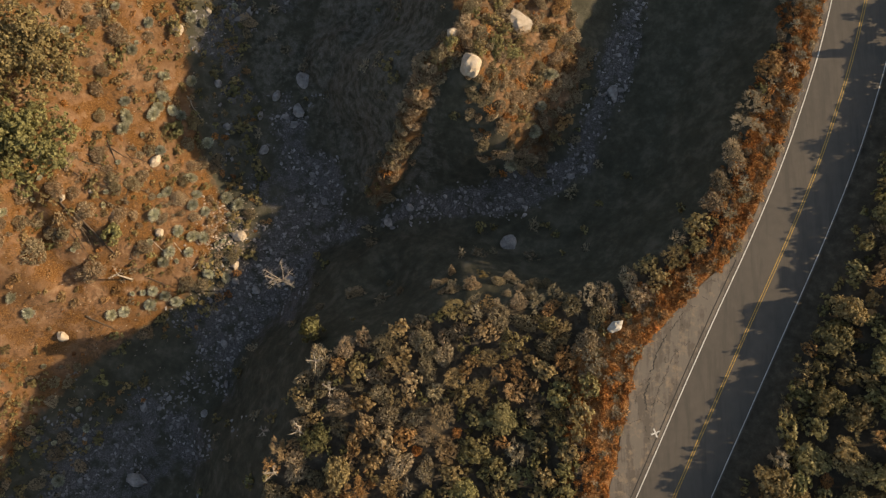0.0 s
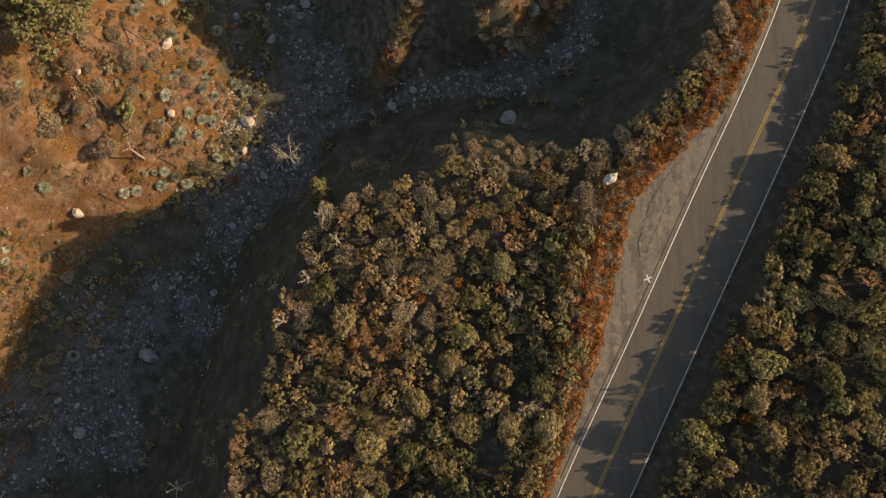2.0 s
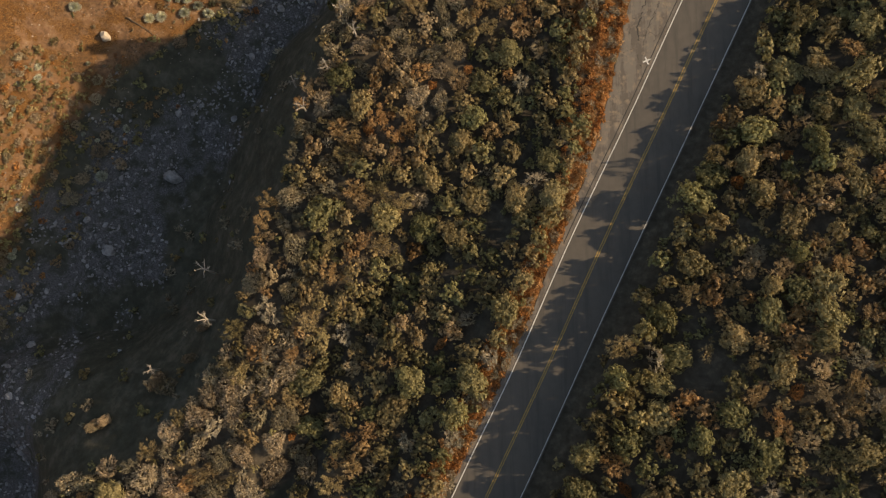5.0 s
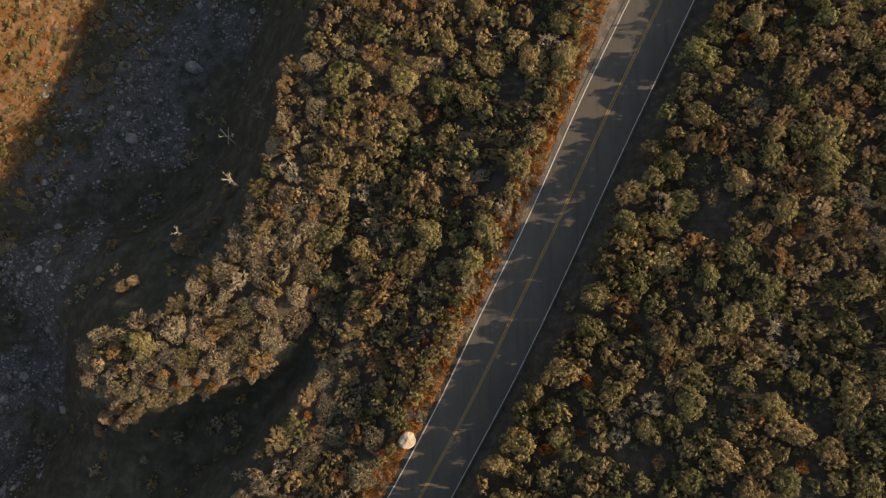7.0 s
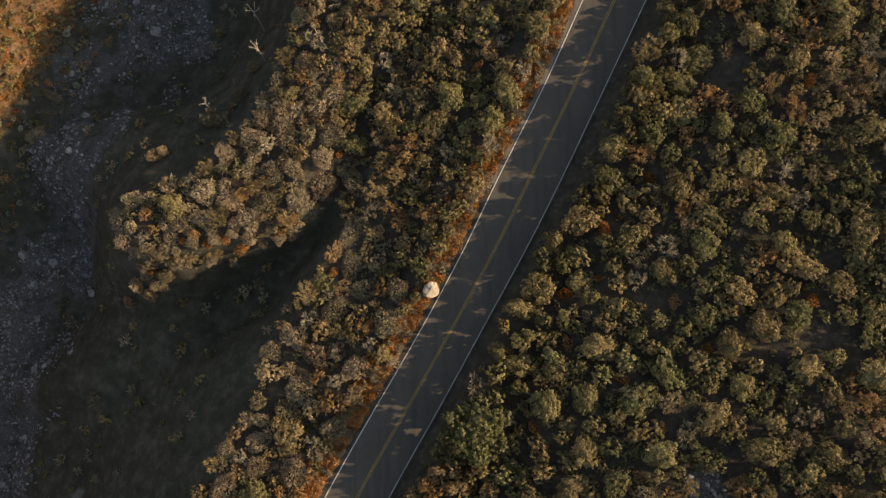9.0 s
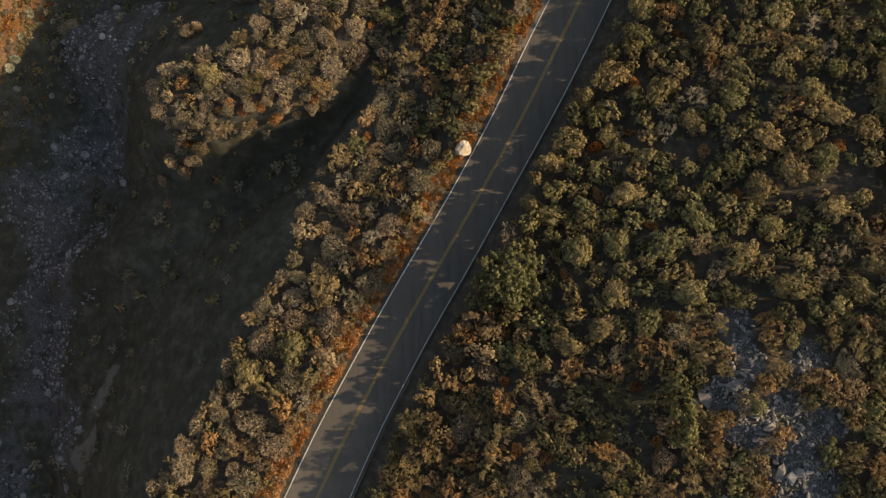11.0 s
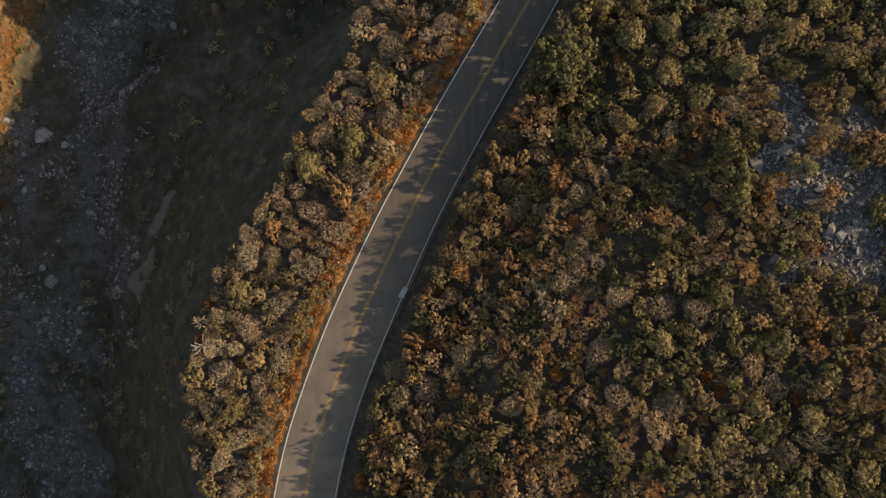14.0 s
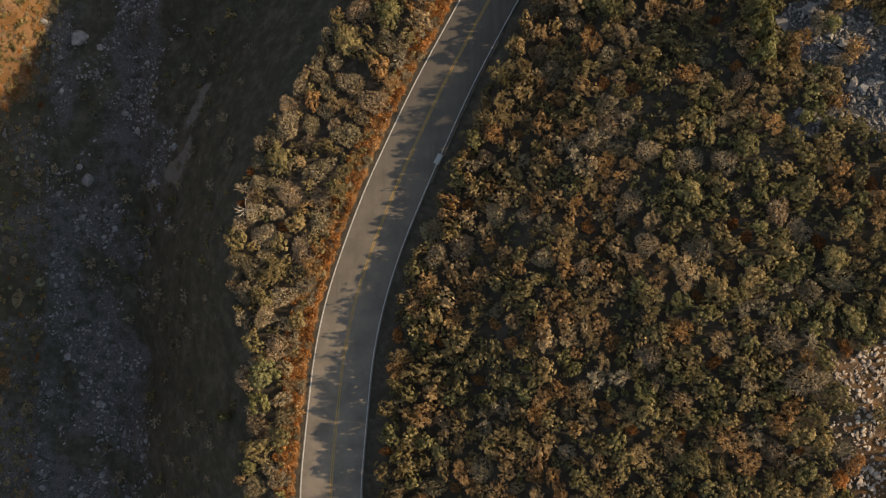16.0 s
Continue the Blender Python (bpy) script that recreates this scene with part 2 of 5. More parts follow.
# ---- meshes from arrays ----
def mesh_np(name, v, groups, mats, floats=(), smooth=False, normals=None):
    """v: n x 3; groups: (faces m x k, material index) pairs; floats: (name, values per vertex)."""
    me = bpy.data.meshes.new(name)
    v = np.asarray(v, np.float32)
    me.vertices.add(len(v))
    me.vertices.foreach_set("co", v.ravel())
    loops = np.concatenate([g[0].ravel() for g in groups]).astype(np.int32)
    sizes = np.concatenate([np.full(len(g[0]), g[0].shape[1], np.int32) for g in groups])
    index = np.concatenate([np.full(len(g[0]), g[1], np.int32) for g in groups])
    me.loops.add(len(loops))
    me.loops.foreach_set("vertex_index", loops)
    me.polygons.add(len(sizes))
    me.polygons.foreach_set("loop_start", np.concatenate([[0], np.cumsum(sizes)[:-1]]).astype(np.int32))
    me.polygons.foreach_set("material_index", index)
    me.polygons.foreach_set("use_smooth", np.full(len(sizes), smooth))
    for m in mats:
        me.materials.append(m)
    for key, values in floats:
        a = me.attributes.new(key, "FLOAT", "POINT")
        a.data.foreach_set("value", np.asarray(values, np.float32))
    me.update(calc_edges=True)
    me.validate()
    if normals is not None:
        a = me.attributes.new("custom_normal", "FLOAT_VECTOR", "POINT")
        a.data.foreach_set("vector", np.asarray(normals, np.float32).ravel())
    return me


def child(name, me, parent, label=""):
    ob = new(name, me)
    ob.parent = parent
    return tagged(ob, label)


# ---- the plan: lines of the land ----
def interp(y, pairs):
    p = np.array(sorted(pairs))
    return np.interp(y, p[:, 0], p[:, 1])


def smooth_line(pairs, reach=4.0):
    """A smoothed function of y through (y, value) pairs."""
    ys = np.arange(-420.0, 300.0, 0.5)
    raw = interp(ys, pairs)
    k = np.exp(-0.5 * (np.arange(-40, 41) * 0.5 / reach) ** 2)
    sm = np.convolve(np.pad(raw, 40, "edge"), k / k.sum(), "valid")
    return lambda y: np.interp(y, ys, sm)


# left and right edge lines of the road, its height
road_left = smooth_line([(300, 78), (120, 62.5), (80, 56.2), (46.1, 47.98), (38.7, 45.84), (32.4, 43.52), (25.3, 40.78), (16, 36.49), (8.1, 32.56), (-3.3, 27.25), (-13, 22.8), (-29, 14.9), (-46.7, 6.99), (-59.4, 0.57), (-68.4, -3.6), (-79.8, -9.69), (-88.5, -14.8), (-96.3, -19.3), (-111.2, -27.28), (-125.4, -33.8), (-134.9, -37.2), (-140.5, -39.0), (-148.3, -40.6), (-166.9, -42.34), (-200, -41), (-420, -10)], 3.0)
road_right = smooth_line([(300, 86), (120, 71), (80, 64.6), (46.1, 56.4), (37.7, 54.07), (31.4, 51.85), (25.3, 49.54), (16, 45.3), (6.8, 40.96), (-3.3, 36.18), (-13, 31.5), (-34, 21.3), (-46.7, 15.24), (-59, 9.37), (-68.4, 4.6), (-78.8, -1.2), (-88.5, -6.5), (-99.2, -12.68), (-111.2, -19.01), (-125.4, -25.3), (-133.9, -28.8), (-140.9, -31.0), (-148.2, -32.6), (-166.9, -34.17), (-200, -33), (-420, -2)], 3.0)
road_z = smooth_line([(300, 20), (80, 6.2), (45, 3.6), (14.5, 1.5), (1.6, -0.2), (-13, -1.7), (-40, -3.4), (-75, -4.6), (-121, -5.6), (-160, -6.0), (-420, -16)])
apron_edge = smooth_line([(300, 0.35), (15, 0.35), (13, 1.2), (9, 3.4), (4, 5.4), (-1, 4.9), (-7, 3.6), (-13, 2.5), (-20, 1.5), (-29, 0.6), (-40, 0.4), (-420, 0.35)], 1.2)


def apron_w(y):
    """Width of the paved turnout beside the road, with a crumbled edge."""
    return apron_edge(y) + (0.5 * fbm(y, y * 0 + 3.3, 2.6, 4)) * np.clip((apron_edge(y) - 0.3) / 1.0, 0.25, 1)


# where the wooded bench breaks off into the canyon, from north to south
RIM_NORTH = [(70, 300), (53, 70), (46, 50), (43.5, 44), (38.8, 34), (35.5, 24.4), (31, 18), (26, 14.2), (20.5, 10.2), (15.5, 8.2), (12.5, 8.5), (4, 9.1), (0, 7.8), (-2.8, 6.2), (-6, 4.8), (-11, 4), (-14.7, 2.2), (-17, -1), (-18, -6.5), (-20.5, -11), (-21.6, -17), (-22.5, -22), (-25.5, -27), (-26.3, -34)]
RIM_GULLY = [(-28, -38), (-30.2, -44), (-33, -50), (-36.2, -54), (-42.2, -58.5), (-49.2, -61.4), (-51.5, -63), (-51.5, -67), (-49, -68), (-45, -68.4), (-38, -66.6), (-30.4, -64.6), (-25, -62.8), (-21.7, -60.5), (-20.7, -63.5), (-21.5, -67.4), (-25.6, -73), (-27.5, -78)]
RIM_SOUTH = [(-30.4, -86), (-34.4, -95), (-38.3, -101.5), (-42.2, -110), (-46.5, -116), (-49.5, -123), (-51, -130), (-51.6, -138.5), (-50, -146.5), (-49, -152.5), (-49, -166), (-46, -200), (-20, -420)]
RIM = [(a, b, 0.0) for a, b in RIM_NORTH + RIM_GULLY + RIM_SOUTH]
bank_slope = smooth_line([(300, 1.2), (16, 1.3), (10, 1.8), (3, 1.7), (-6, 1.3), (-15, 1.35), (-38, 1.25), (-44, 0.68), (-54, 0.66), (-60, 1.3), (-76, 1.3), (-82, 0.75), (-88, 0.6), (-98, 0.8), (-112, 0.9), (-130, 1.1), (-420, 1.0)], 3.0)
CREEK = [(-10, 200, -8), (-16, 90, -17), (-26, 60, -20), (-25, 41, -22), (-21.5, 24, -25), (-29, 9, -27), (-41, -6, -28), (-51, -17, -29), (-58, -30, -31), (-66, -43, -32.5), (-74, -60, -34.5), (-79, -75, -36), (-83, -95, -38.3), (-86, -115, -39.7), (-88, -135, -41), (-90, -160, -43), (-92, -220, -47), (-90, -420, -58)]
BROOK = [(40, 120, 4), (30, 65, -5), (26, 50, -8), (24, 41, -10.2), (21.8, 36, -10.9), (18.8, 29.5, -13), (14, 27.3, -14.5), (8, 26.2, -16.2), (0, 25.2, -17.5), (-12, 23.5, -19.5), (-24, 19, -25.5)]
SPUR = [(0, 200, -2), (1, 60, -2.2), (2, 47, -0.8), (4, 39, -0.6), (8.6, 33.6, -6.2), (10.6, 30.4, -12)]
RIB = [(3, 44, 0.4), (-1.8, 39.5, -1.2), (-3.4, 36.6, -3.6), (-5.4, 32.6, -10.2), (-8.4, 28.9, -15.2), (-9.6, 27.2, -18.5)]
# a hollow that runs down through the wood to the gully
SWALE = [(-4, -31, 0.0), (-11, -38, 0.0), (-16.5, -46, 0.0), (-19, -55, 0.0), (-23, -63, 0.0)]

# open talus patches and a clearing in the wood: x, y, radius
GAPS = [(19.9, -106.7, 1.8), (22.4, -105.6, 2.0), (24.3, -102.2, 2.2), (24.0, -97.9, 2.2), (24.4, -109.6, 2.6), (28.6, -107.4, 2.4), (27.2, -117.3, 2.5), (29.2, -113.8, 2.7), (31.6, -116.0, 2.6), (31.9, -120.0, 2.4), (31.5, -101.8, 2.0), (32.4, -109.0, 2.6), (22.0, -119.6, 1.8)]
GAPS += [(25.0, -149.3, 2.2), (27.8, -151.9, 3.0), (25.2, -155.9, 2.2), (27.8, -158.4, 3.0), (25.2, -161.2, 2.0), (28.0, -163.4, 3.0), (28.9, -148.4, 2.4), (33.2, -150.5, 4.2), (33.7, -157.5, 4.6)]
# hollows washed out of the orange slope: x, y, radius, depth
PITS = [(-56.6, 20.4, 2.2, 3.2), (-54.0, 14.6, 1.6, 2.2), (-57.7, 26.0, 1.6, 2.0), (-50.8, 20.0, 1.0, 1.2)]
# bare hollows in the wood, east and west of the road
HOLLOWS = [(36.8, -29.2, 2.2), (29.0, -41.0, 1.9), (43.1, -20.4, 1.6), (30.9, -32.1, 1.2), (31.7, -45.1, 1.6), (46.8, -16.7, 1.4), (45.5, -31.5, 1.4), (25.4, -56.6, 1.2), (19.2, -75.8, 1.9), (29.8, -69.0, 1.6), (39.2, -70.3, 2.2), (46.3, -58.9, 1.8), (21.0, -66.3, 1.8), (35.6, -81.1, 1.8), (11.3, -59.8, 1.2)]
HOLLOWS += [(12.6, -108.2, 1.8), (12.4, -112.2, 1.6), (4.3, -117.0, 2.6), (18.0, -122.6, 2.0), (19.6, -117.5, 1.9), (28.6, -123.8, 1.9), (31.9, -81.7, 1.8), (-7.8, -125.4, 1.8), (7.1, -100.3, 1.4), (-13.8, -132.7, 2.1), (3.5, -125.8, 2.1), (0.4, -132.9, 0.8), (6.8, -132.8, 1.0), (-0.3, -142.7, 2.1), (10.4, -144.1, 1.6), (14.6, -127.3, 1.4), (23.1, -131.5, 2.0), (-10.3, -134.1, 1.6)]
HOLLOWS += [(4.8, -29.2, 2.3), (6.2, -33.4, 1.6), (9.2, -16.3, 1.5), (6.6, -26.4, 1.7), (0.2, -44.5, 1.6), (-15.9, -44.2, 1.4), (-17.2, -49.8, 1.5), (-17.6, -56.2, 1.5), (-18.5, -61.7, 1.4), (-0.9, -32.8, 1.6), (1.4, -37.8, 1.3), (-3.6, -43.3, 1.1), (-6.2, -57.2, 1.1)]
SCREE = [(-64.0, -104.5, 0.0), (-64.6, -108, 0.0), (-66.4, -111, 0.0), (-66.0, -114, 0.0), (-69, -119, 0.0)]

LATTICE = np.random.default_rng(3).random((256, 256))


def vnoise(x, y, size):
    """Value noise, 0 to 1, with cells of the given size."""
    u, v = np.asarray(x) / size + 1000.3, np.asarray(y) / size + 1000.7
    i, j = np.floor(u).astype(int), np.floor(v).astype(int)
    f, g = u - i, v - j
    f, g = f * f * (3 - 2 * f), g * g * (3 - 2 * g)
    i, j, i1, j1 = i % 256, j % 256, (i + 1) % 256, (j + 1) % 256
    return (LATTICE[i, j] * (1 - f) + LATTICE[i1, j] * f) * (1 - g) + (LATTICE[i, j1] * (1 - f) + LATTICE[i1, j1] * f) * g


def fbm(x, y, size, octaves=4):
    s, a, t = 0.0, 1.0, 0.0
    for k in range(octaves):
        s, t, a = s + a * vnoise(x, y, size / 2 ** k), t + a, a * 0.5
    return s / t - 0.5


def to_line(x, y, line):
    """Distance to a line of (x, y, z), and its height at the nearest place."""
    best, zz = np.full(np.shape(x), 1e9), np.zeros(np.shape(x))
    for (ax, ay, az), (bx, by, bz) in zip(line, line[1:]):
        ux, uy = bx - ax, by - ay
        s = np.clip(((x - ax) * ux + (y - ay) * uy) / (ux * ux + uy * uy), 0, 1)
        d = np.hypot(x - ax - s * ux, y - ay - s * uy)
        near = d < best
        best, zz = np.where(near, d, best), np.where(near, az + s * (bz - az), zz)
    return best, zz


def inside_rim(x, y):
    """Whether a place lies on the bench side of the rim."""
    ring = [(a, b) for a, b, c in RIM] + [(-20, -9000), (9000, -9000), (9000, 9000), (70, 9000)]
    hit = np.zeros(np.shape(x), bool)
    for (ax, ay), (bx, by) in zip(ring, ring[1:] + ring[:1]):
        if ay != by:
            hit ^= ((ay > y) != (by > y)) & (x < (bx - ax) * (y - ay) / (by - ay) + ax)
    return hit


creek_x = smooth_line([(b, a) for a, b, c in CREEK], 2.0)
creek_z = smooth_line([(b, c) for a, b, c in CREEK], 6.0)


def land(x, y):
    """Height of the ground and its kinds of cover."""
    x, y = np.asarray(x, float), np.asarray(y, float)
    xl, xr, zr = road_left(y), road_right(y), road_z(y)
    lean = 7.55 / (xr - xl)
    dl, dr = (xl - x) * lean, (x - xr) * lean
    aw = apron_w(y)
    far = np.clip(dl - aw - 0.3, 0, None)
    rough = fbm(x, y, 9, 4)
    left = zr - 0.03 - 0.06 * np.clip(far, 0, 1.2) - 0.085 * np.clip(far, 0, 60) - 0.015 * np.clip(far - 20, 0, 30) + rough * 1.6 * np.clip(far / 4, 0, 1)
    left = left - interp(y, [(60, 0.5), (20, 1.2), (4, 1.9), (-8, 1.5), (-34, 1.4), (-44, 2.0), (-72, 2.0), (-84, 1.3), (-95, 0.8), (-102, 0.0)]) * np.clip((far - 2.5) / 5, 0, 1) - 2.2 * np.exp(-(to_line(x, y, SWALE)[0] / 3.4) ** 2)
    up = np.clip(dr - 0.9, 0, None)
    right = zr - 0.12 + interp(y, [(60, 0.6), (0, 0.6), (-30, 0.75), (-45, 0.95), (-88, 0.95), (-104, 0.65), (-190, 0.55)]) * np.clip(up, 0, 2.4) + 0.24 * np.clip(up - 2.4, 0, 14) + 0.13 * np.clip(up - 16.4, 0, 300) + interp(y, [(60, 0.03), (-85, 0.035), (-100, 0.1), (-140, 0.1), (-200, 0.08)]) * np.clip(up - 7, 0, 30) + rough * 2.0 * np.clip(up / 5, 0, 1)
    base = np.where(dl > 0, left, np.where(dr > 0, right, zr - 0.07))
    wob = 1.6 * fbm(x, y, 6, 3)
    out = ~inside_rim(x + wob, y + wob)
    rim = to_line(x + wob, y + wob, RIM)[0]
    d = np.where(out, rim, 0.0)
    soft = interp(y, [(-80, 2.0), (-76, 0.3), (-62, 0.3), (-57, 2.0)])
    gully = 1 + 1.3 * np.exp(-((x + 38) / 13) ** 2 - ((y + 70) / 6) ** 2)
    fall = gully * bank_slope(y) * (np.sqrt(d * d + soft) - np.sqrt(soft)) * (1 + 0.35 * fbm(x, y, 12, 3))
    bank = base - fall
    dc, zc = to_line(x, y, CREEK)[0], creek_z(y)
    db, zb = to_line(x, y, BROOK)
    west = x < creek_x(y)
    wide = interp(y, [(60, 4.0), (0, 5.0), (-40, 6.5), (-70, 6.5), (-90, 6.0), (-115, 9), (-200, 9)])
    steep = interp(y, [(60, 0.62), (0, 0.62), (-30, 0.55), (-60, 0.75), (-85, 1.1), (-200, 1.0)])
    side = np.clip(dc - wide, 0, None)
    side = np.clip(side - interp(y, [(-62, 0.0), (-80, 6.0), (-110, 6.0), (-125, 0.0)]), 0, None)
    slope_w = zc + 0.06 * np.minimum(dc, wide) - interp(y, [(-60, 0.0), (-45, 0.8), (-28, 1.8), (-5, 1.7), (15, 2.1), (21, 2.1), (28, 2.6), (40, 2.2), (60, 1.7)]) * np.clip(side / 6, 0, 1) + steep * np.minimum(side, 45) + 0.3 * np.clip(side - 45, 0, 250) + 4.5 * fbm(x, y, 14, 4) * np.clip(side / 8, 0, 1) + 2.0 * fbm(x, y, 5, 3) * np.clip((side - 5) / 6, 0, 1) * np.clip((y + 40) / 20, 0, 1)
    floor_e = np.minimum(zc + 0.05 * dc + 0.45 * np.clip(dc - wide, 0, None), zb + 0.05 * db + 0.4 * np.clip(db - 2.5, 0, None))
    floor_e = np.minimum(floor_e, 3.0 + 0.05 * np.clip(y, 0, 300))
    d1, z1 = to_line(x, y, SPUR)
    d2, z2 = to_line(x, y, RIB)
    bumps = 1 + 0.5 * fbm(x, y, 7, 3)
    lee = np.where(x > interp(y, [(b, a) for a, b, c in SPUR]), interp(y, [(33, 0.85), (38, 0.75), (46, 0.45)]), 1.35)
    spur = np.maximum(z1 - lee * (np.sqrt(d1 * d1 + 4) - 2) * bumps, z2 - np.where(x > interp(y, [(b, a) for a, b, c in RIB]), 2.2, 1.0) * (np.sqrt(d2 * d2 + 0.6) - 0.775) * bumps)
    east = np.where(out, np.maximum(np.maximum(bank, np.minimum(floor_e, base - 0.5)), np.where(y > 18, spur, -99)), base)
    z = np.where(west & out, np.maximum(slope_w, np.where(dc < 30, bank, -999)), east)
    z = z + 0.35 * fbm(x, y, 2.2, 3) * np.where(out, 1.0, np.clip(np.maximum(far, up) / 3, 0, 1))
    for px, py, pr, deep in PITS:
        z = z - deep * np.exp(-((x - px) / pr) ** 2 - ((y - py) / (1.5 * pr)) ** 2)
    crest = interp(y, [(b, a) for a, b, c in SPUR])
    # orange only on the spur's sunlit face; its shaded side stays bank coloured
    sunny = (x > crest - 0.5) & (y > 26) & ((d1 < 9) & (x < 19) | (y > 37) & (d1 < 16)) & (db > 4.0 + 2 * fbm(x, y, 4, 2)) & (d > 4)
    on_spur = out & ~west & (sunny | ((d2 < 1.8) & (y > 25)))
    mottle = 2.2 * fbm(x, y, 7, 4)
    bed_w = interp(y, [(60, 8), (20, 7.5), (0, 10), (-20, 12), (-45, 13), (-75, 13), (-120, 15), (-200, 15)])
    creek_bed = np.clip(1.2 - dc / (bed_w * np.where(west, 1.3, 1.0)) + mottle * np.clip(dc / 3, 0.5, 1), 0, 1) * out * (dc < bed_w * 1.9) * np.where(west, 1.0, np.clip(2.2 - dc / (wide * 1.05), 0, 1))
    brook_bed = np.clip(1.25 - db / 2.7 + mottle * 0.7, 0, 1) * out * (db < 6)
    # soil's lower edge is set along the shadow edge, so shaded ground is coloured darker
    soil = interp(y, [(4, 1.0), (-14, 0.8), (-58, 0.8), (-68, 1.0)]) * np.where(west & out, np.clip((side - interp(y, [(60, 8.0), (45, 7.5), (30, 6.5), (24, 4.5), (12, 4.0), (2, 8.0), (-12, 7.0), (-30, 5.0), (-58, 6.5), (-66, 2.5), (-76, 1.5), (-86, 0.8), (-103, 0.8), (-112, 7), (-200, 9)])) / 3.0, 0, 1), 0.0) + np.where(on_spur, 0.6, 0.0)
    stony = np.clip(interp(y, [(-50, 0.76), (-85, 0.95)]) + 3.0 * fbm(x + 0.25 * y, y * 0.7, 10, 5), 0, 1)
    gravel = np.maximum(creek_bed * stony, brook_bed * (0.7 + 0.3 * stony)) * (1 - np.clip(soil, 0, 1))
    for tx, ty, tr in GAPS:
        open_patch = np.where(out, 0.0, np.clip(1.6 - np.hypot(x - tx, y - ty) / tr, 0, 1))
        if ty < -140:
            soil = np.maximum(soil, 0.55 * open_patch)
        else:
            gravel = np.maximum(gravel, open_patch)
    sand = np.clip(0.66 - to_line(x, y, SCREE)[0] / 3.4 + 2.3 * fbm(x, y, 5.0, 5), 0, 0.8) * (to_line(x, y, SCREE)[0] < 5) * out
    sand = np.maximum(sand, 0.44 * np.clip((y - 22) / 6, 0, 1) * np.clip((4 - x) / 6, 0, 1) * (1 - gravel) * (soil < 0.1) * out)
    rust = np.where((dl > 0) & (dl < 14), np.clip(1.25 - np.abs(far - 1.0) / (1.7 + 0.9 * aw * (y > -8)), 0, 1), 0.0) * (far > 0.0) * np.where(d > 3, 0.0, 1.0)
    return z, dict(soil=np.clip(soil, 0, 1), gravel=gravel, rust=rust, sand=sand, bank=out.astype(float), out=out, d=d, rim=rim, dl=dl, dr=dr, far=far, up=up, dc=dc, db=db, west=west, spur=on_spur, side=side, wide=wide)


def height(x, y):
    return land(np.atleast_1d(x), np.atleast_1d(y))[0]


# ---- ground: one sheet to the horizon ----
def grid_lines(lo, hi, step):
    inner = np.arange(lo, hi + step / 2, step)
    grow = np.cumsum(2.0 * 1.35 ** np.arange(21))
    return np.concatenate([lo - grow[::-1], inner, hi + grow])


gx, gy = grid_lines(-114, 68, 0.75), grid_lines(-186, 60, 0.75)
GX, GY = np.meshgrid(gx, gy)
GZ, COVER = land(GX.ravel(), GY.ravel())
n_x, n_y = len(gx), len(gy)
ids = np.arange(n_x * n_y).reshape(n_y, n_x)
quads = np.stack([ids[:-1, :-1], ids[:-1, 1:], ids[1:, 1:], ids[1:, :-1]], -1).reshape(-1, 4)
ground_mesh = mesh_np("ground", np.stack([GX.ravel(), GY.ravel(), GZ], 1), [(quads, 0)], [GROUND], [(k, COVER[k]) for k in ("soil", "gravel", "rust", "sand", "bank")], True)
ground = tagged(new("ground", ground_mesh), "steep canyon ground of orange soil, grey gravel and brown leaf litter", "ground", kind="structure")


# ---- road ----
def strip(name, y0, y1, step, sides, lift, mat, thick=0.0):
    """A ribbon along the road; sides: functions of y that give its cross-lines' x."""
    ys = np.arange(y0, y1 + step / 2, step)
    cols = [s(ys) for s in sides]
    v = np.stack([np.stack([c, ys, road_z(ys) + lift], 1) for c in cols], 1)
    n, k = len(ys), len(cols)
    low = v.copy()
    low[:, :, 2] -= thick
    idx = np.arange(n * k).reshape(n, k)
    faces = np.stack([idx[:-1, :-1], idx[:-1, 1:], idx[1:, 1:], idx[1:, :-1]], -1).reshape(-1, 4)
    if not thick:
        return mesh_np(name, v.reshape(-1, 3), [(faces, 0)], [mat])
    lo = idx + n * k
    walls = []
    for c in (0, k - 1):
        w = np.stack([idx[:-1, c], idx[1:, c], lo[1:, c], lo[:-1, c]], -1)
        walls.append(w if c else w[:, ::-1])
    return mesh_np(name, np.concatenate([v.reshape(-1, 3), low.reshape(-1, 3)]), [(np.concatenate([faces] + walls), 0)], [mat])


def across(f):
    """x of the line at the fraction f from the left to the right edge line."""
    return lambda y: road_left(y) * (1 - f) + road_right(y) * f


def beside(line, metres):
    """x of a line that many metres to the right of another, square to the road."""
    return lambda y: line(y) + metres * (road_right(y) - road_left(y)) / 7.55


Y0, Y1 = -400.0, 250.0
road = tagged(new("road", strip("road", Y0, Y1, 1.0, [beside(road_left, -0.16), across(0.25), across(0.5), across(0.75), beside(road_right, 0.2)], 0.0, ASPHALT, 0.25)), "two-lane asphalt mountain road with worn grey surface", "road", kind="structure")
apron = tagged(new("pavement", strip("pavement", -60.0, 60.0, 0.5, [lambda y: beside(road_left, -apron_w(y) - 0.3 - 0.35 * (vnoise(y, y * 0, 1.3) - 0.3))(y), lambda y: beside(road_left, -0.17)(y)], -0.012, APRON, 0.2)), "pale dusty cracked asphalt turnout beside the road", "pavement", kind="structure")
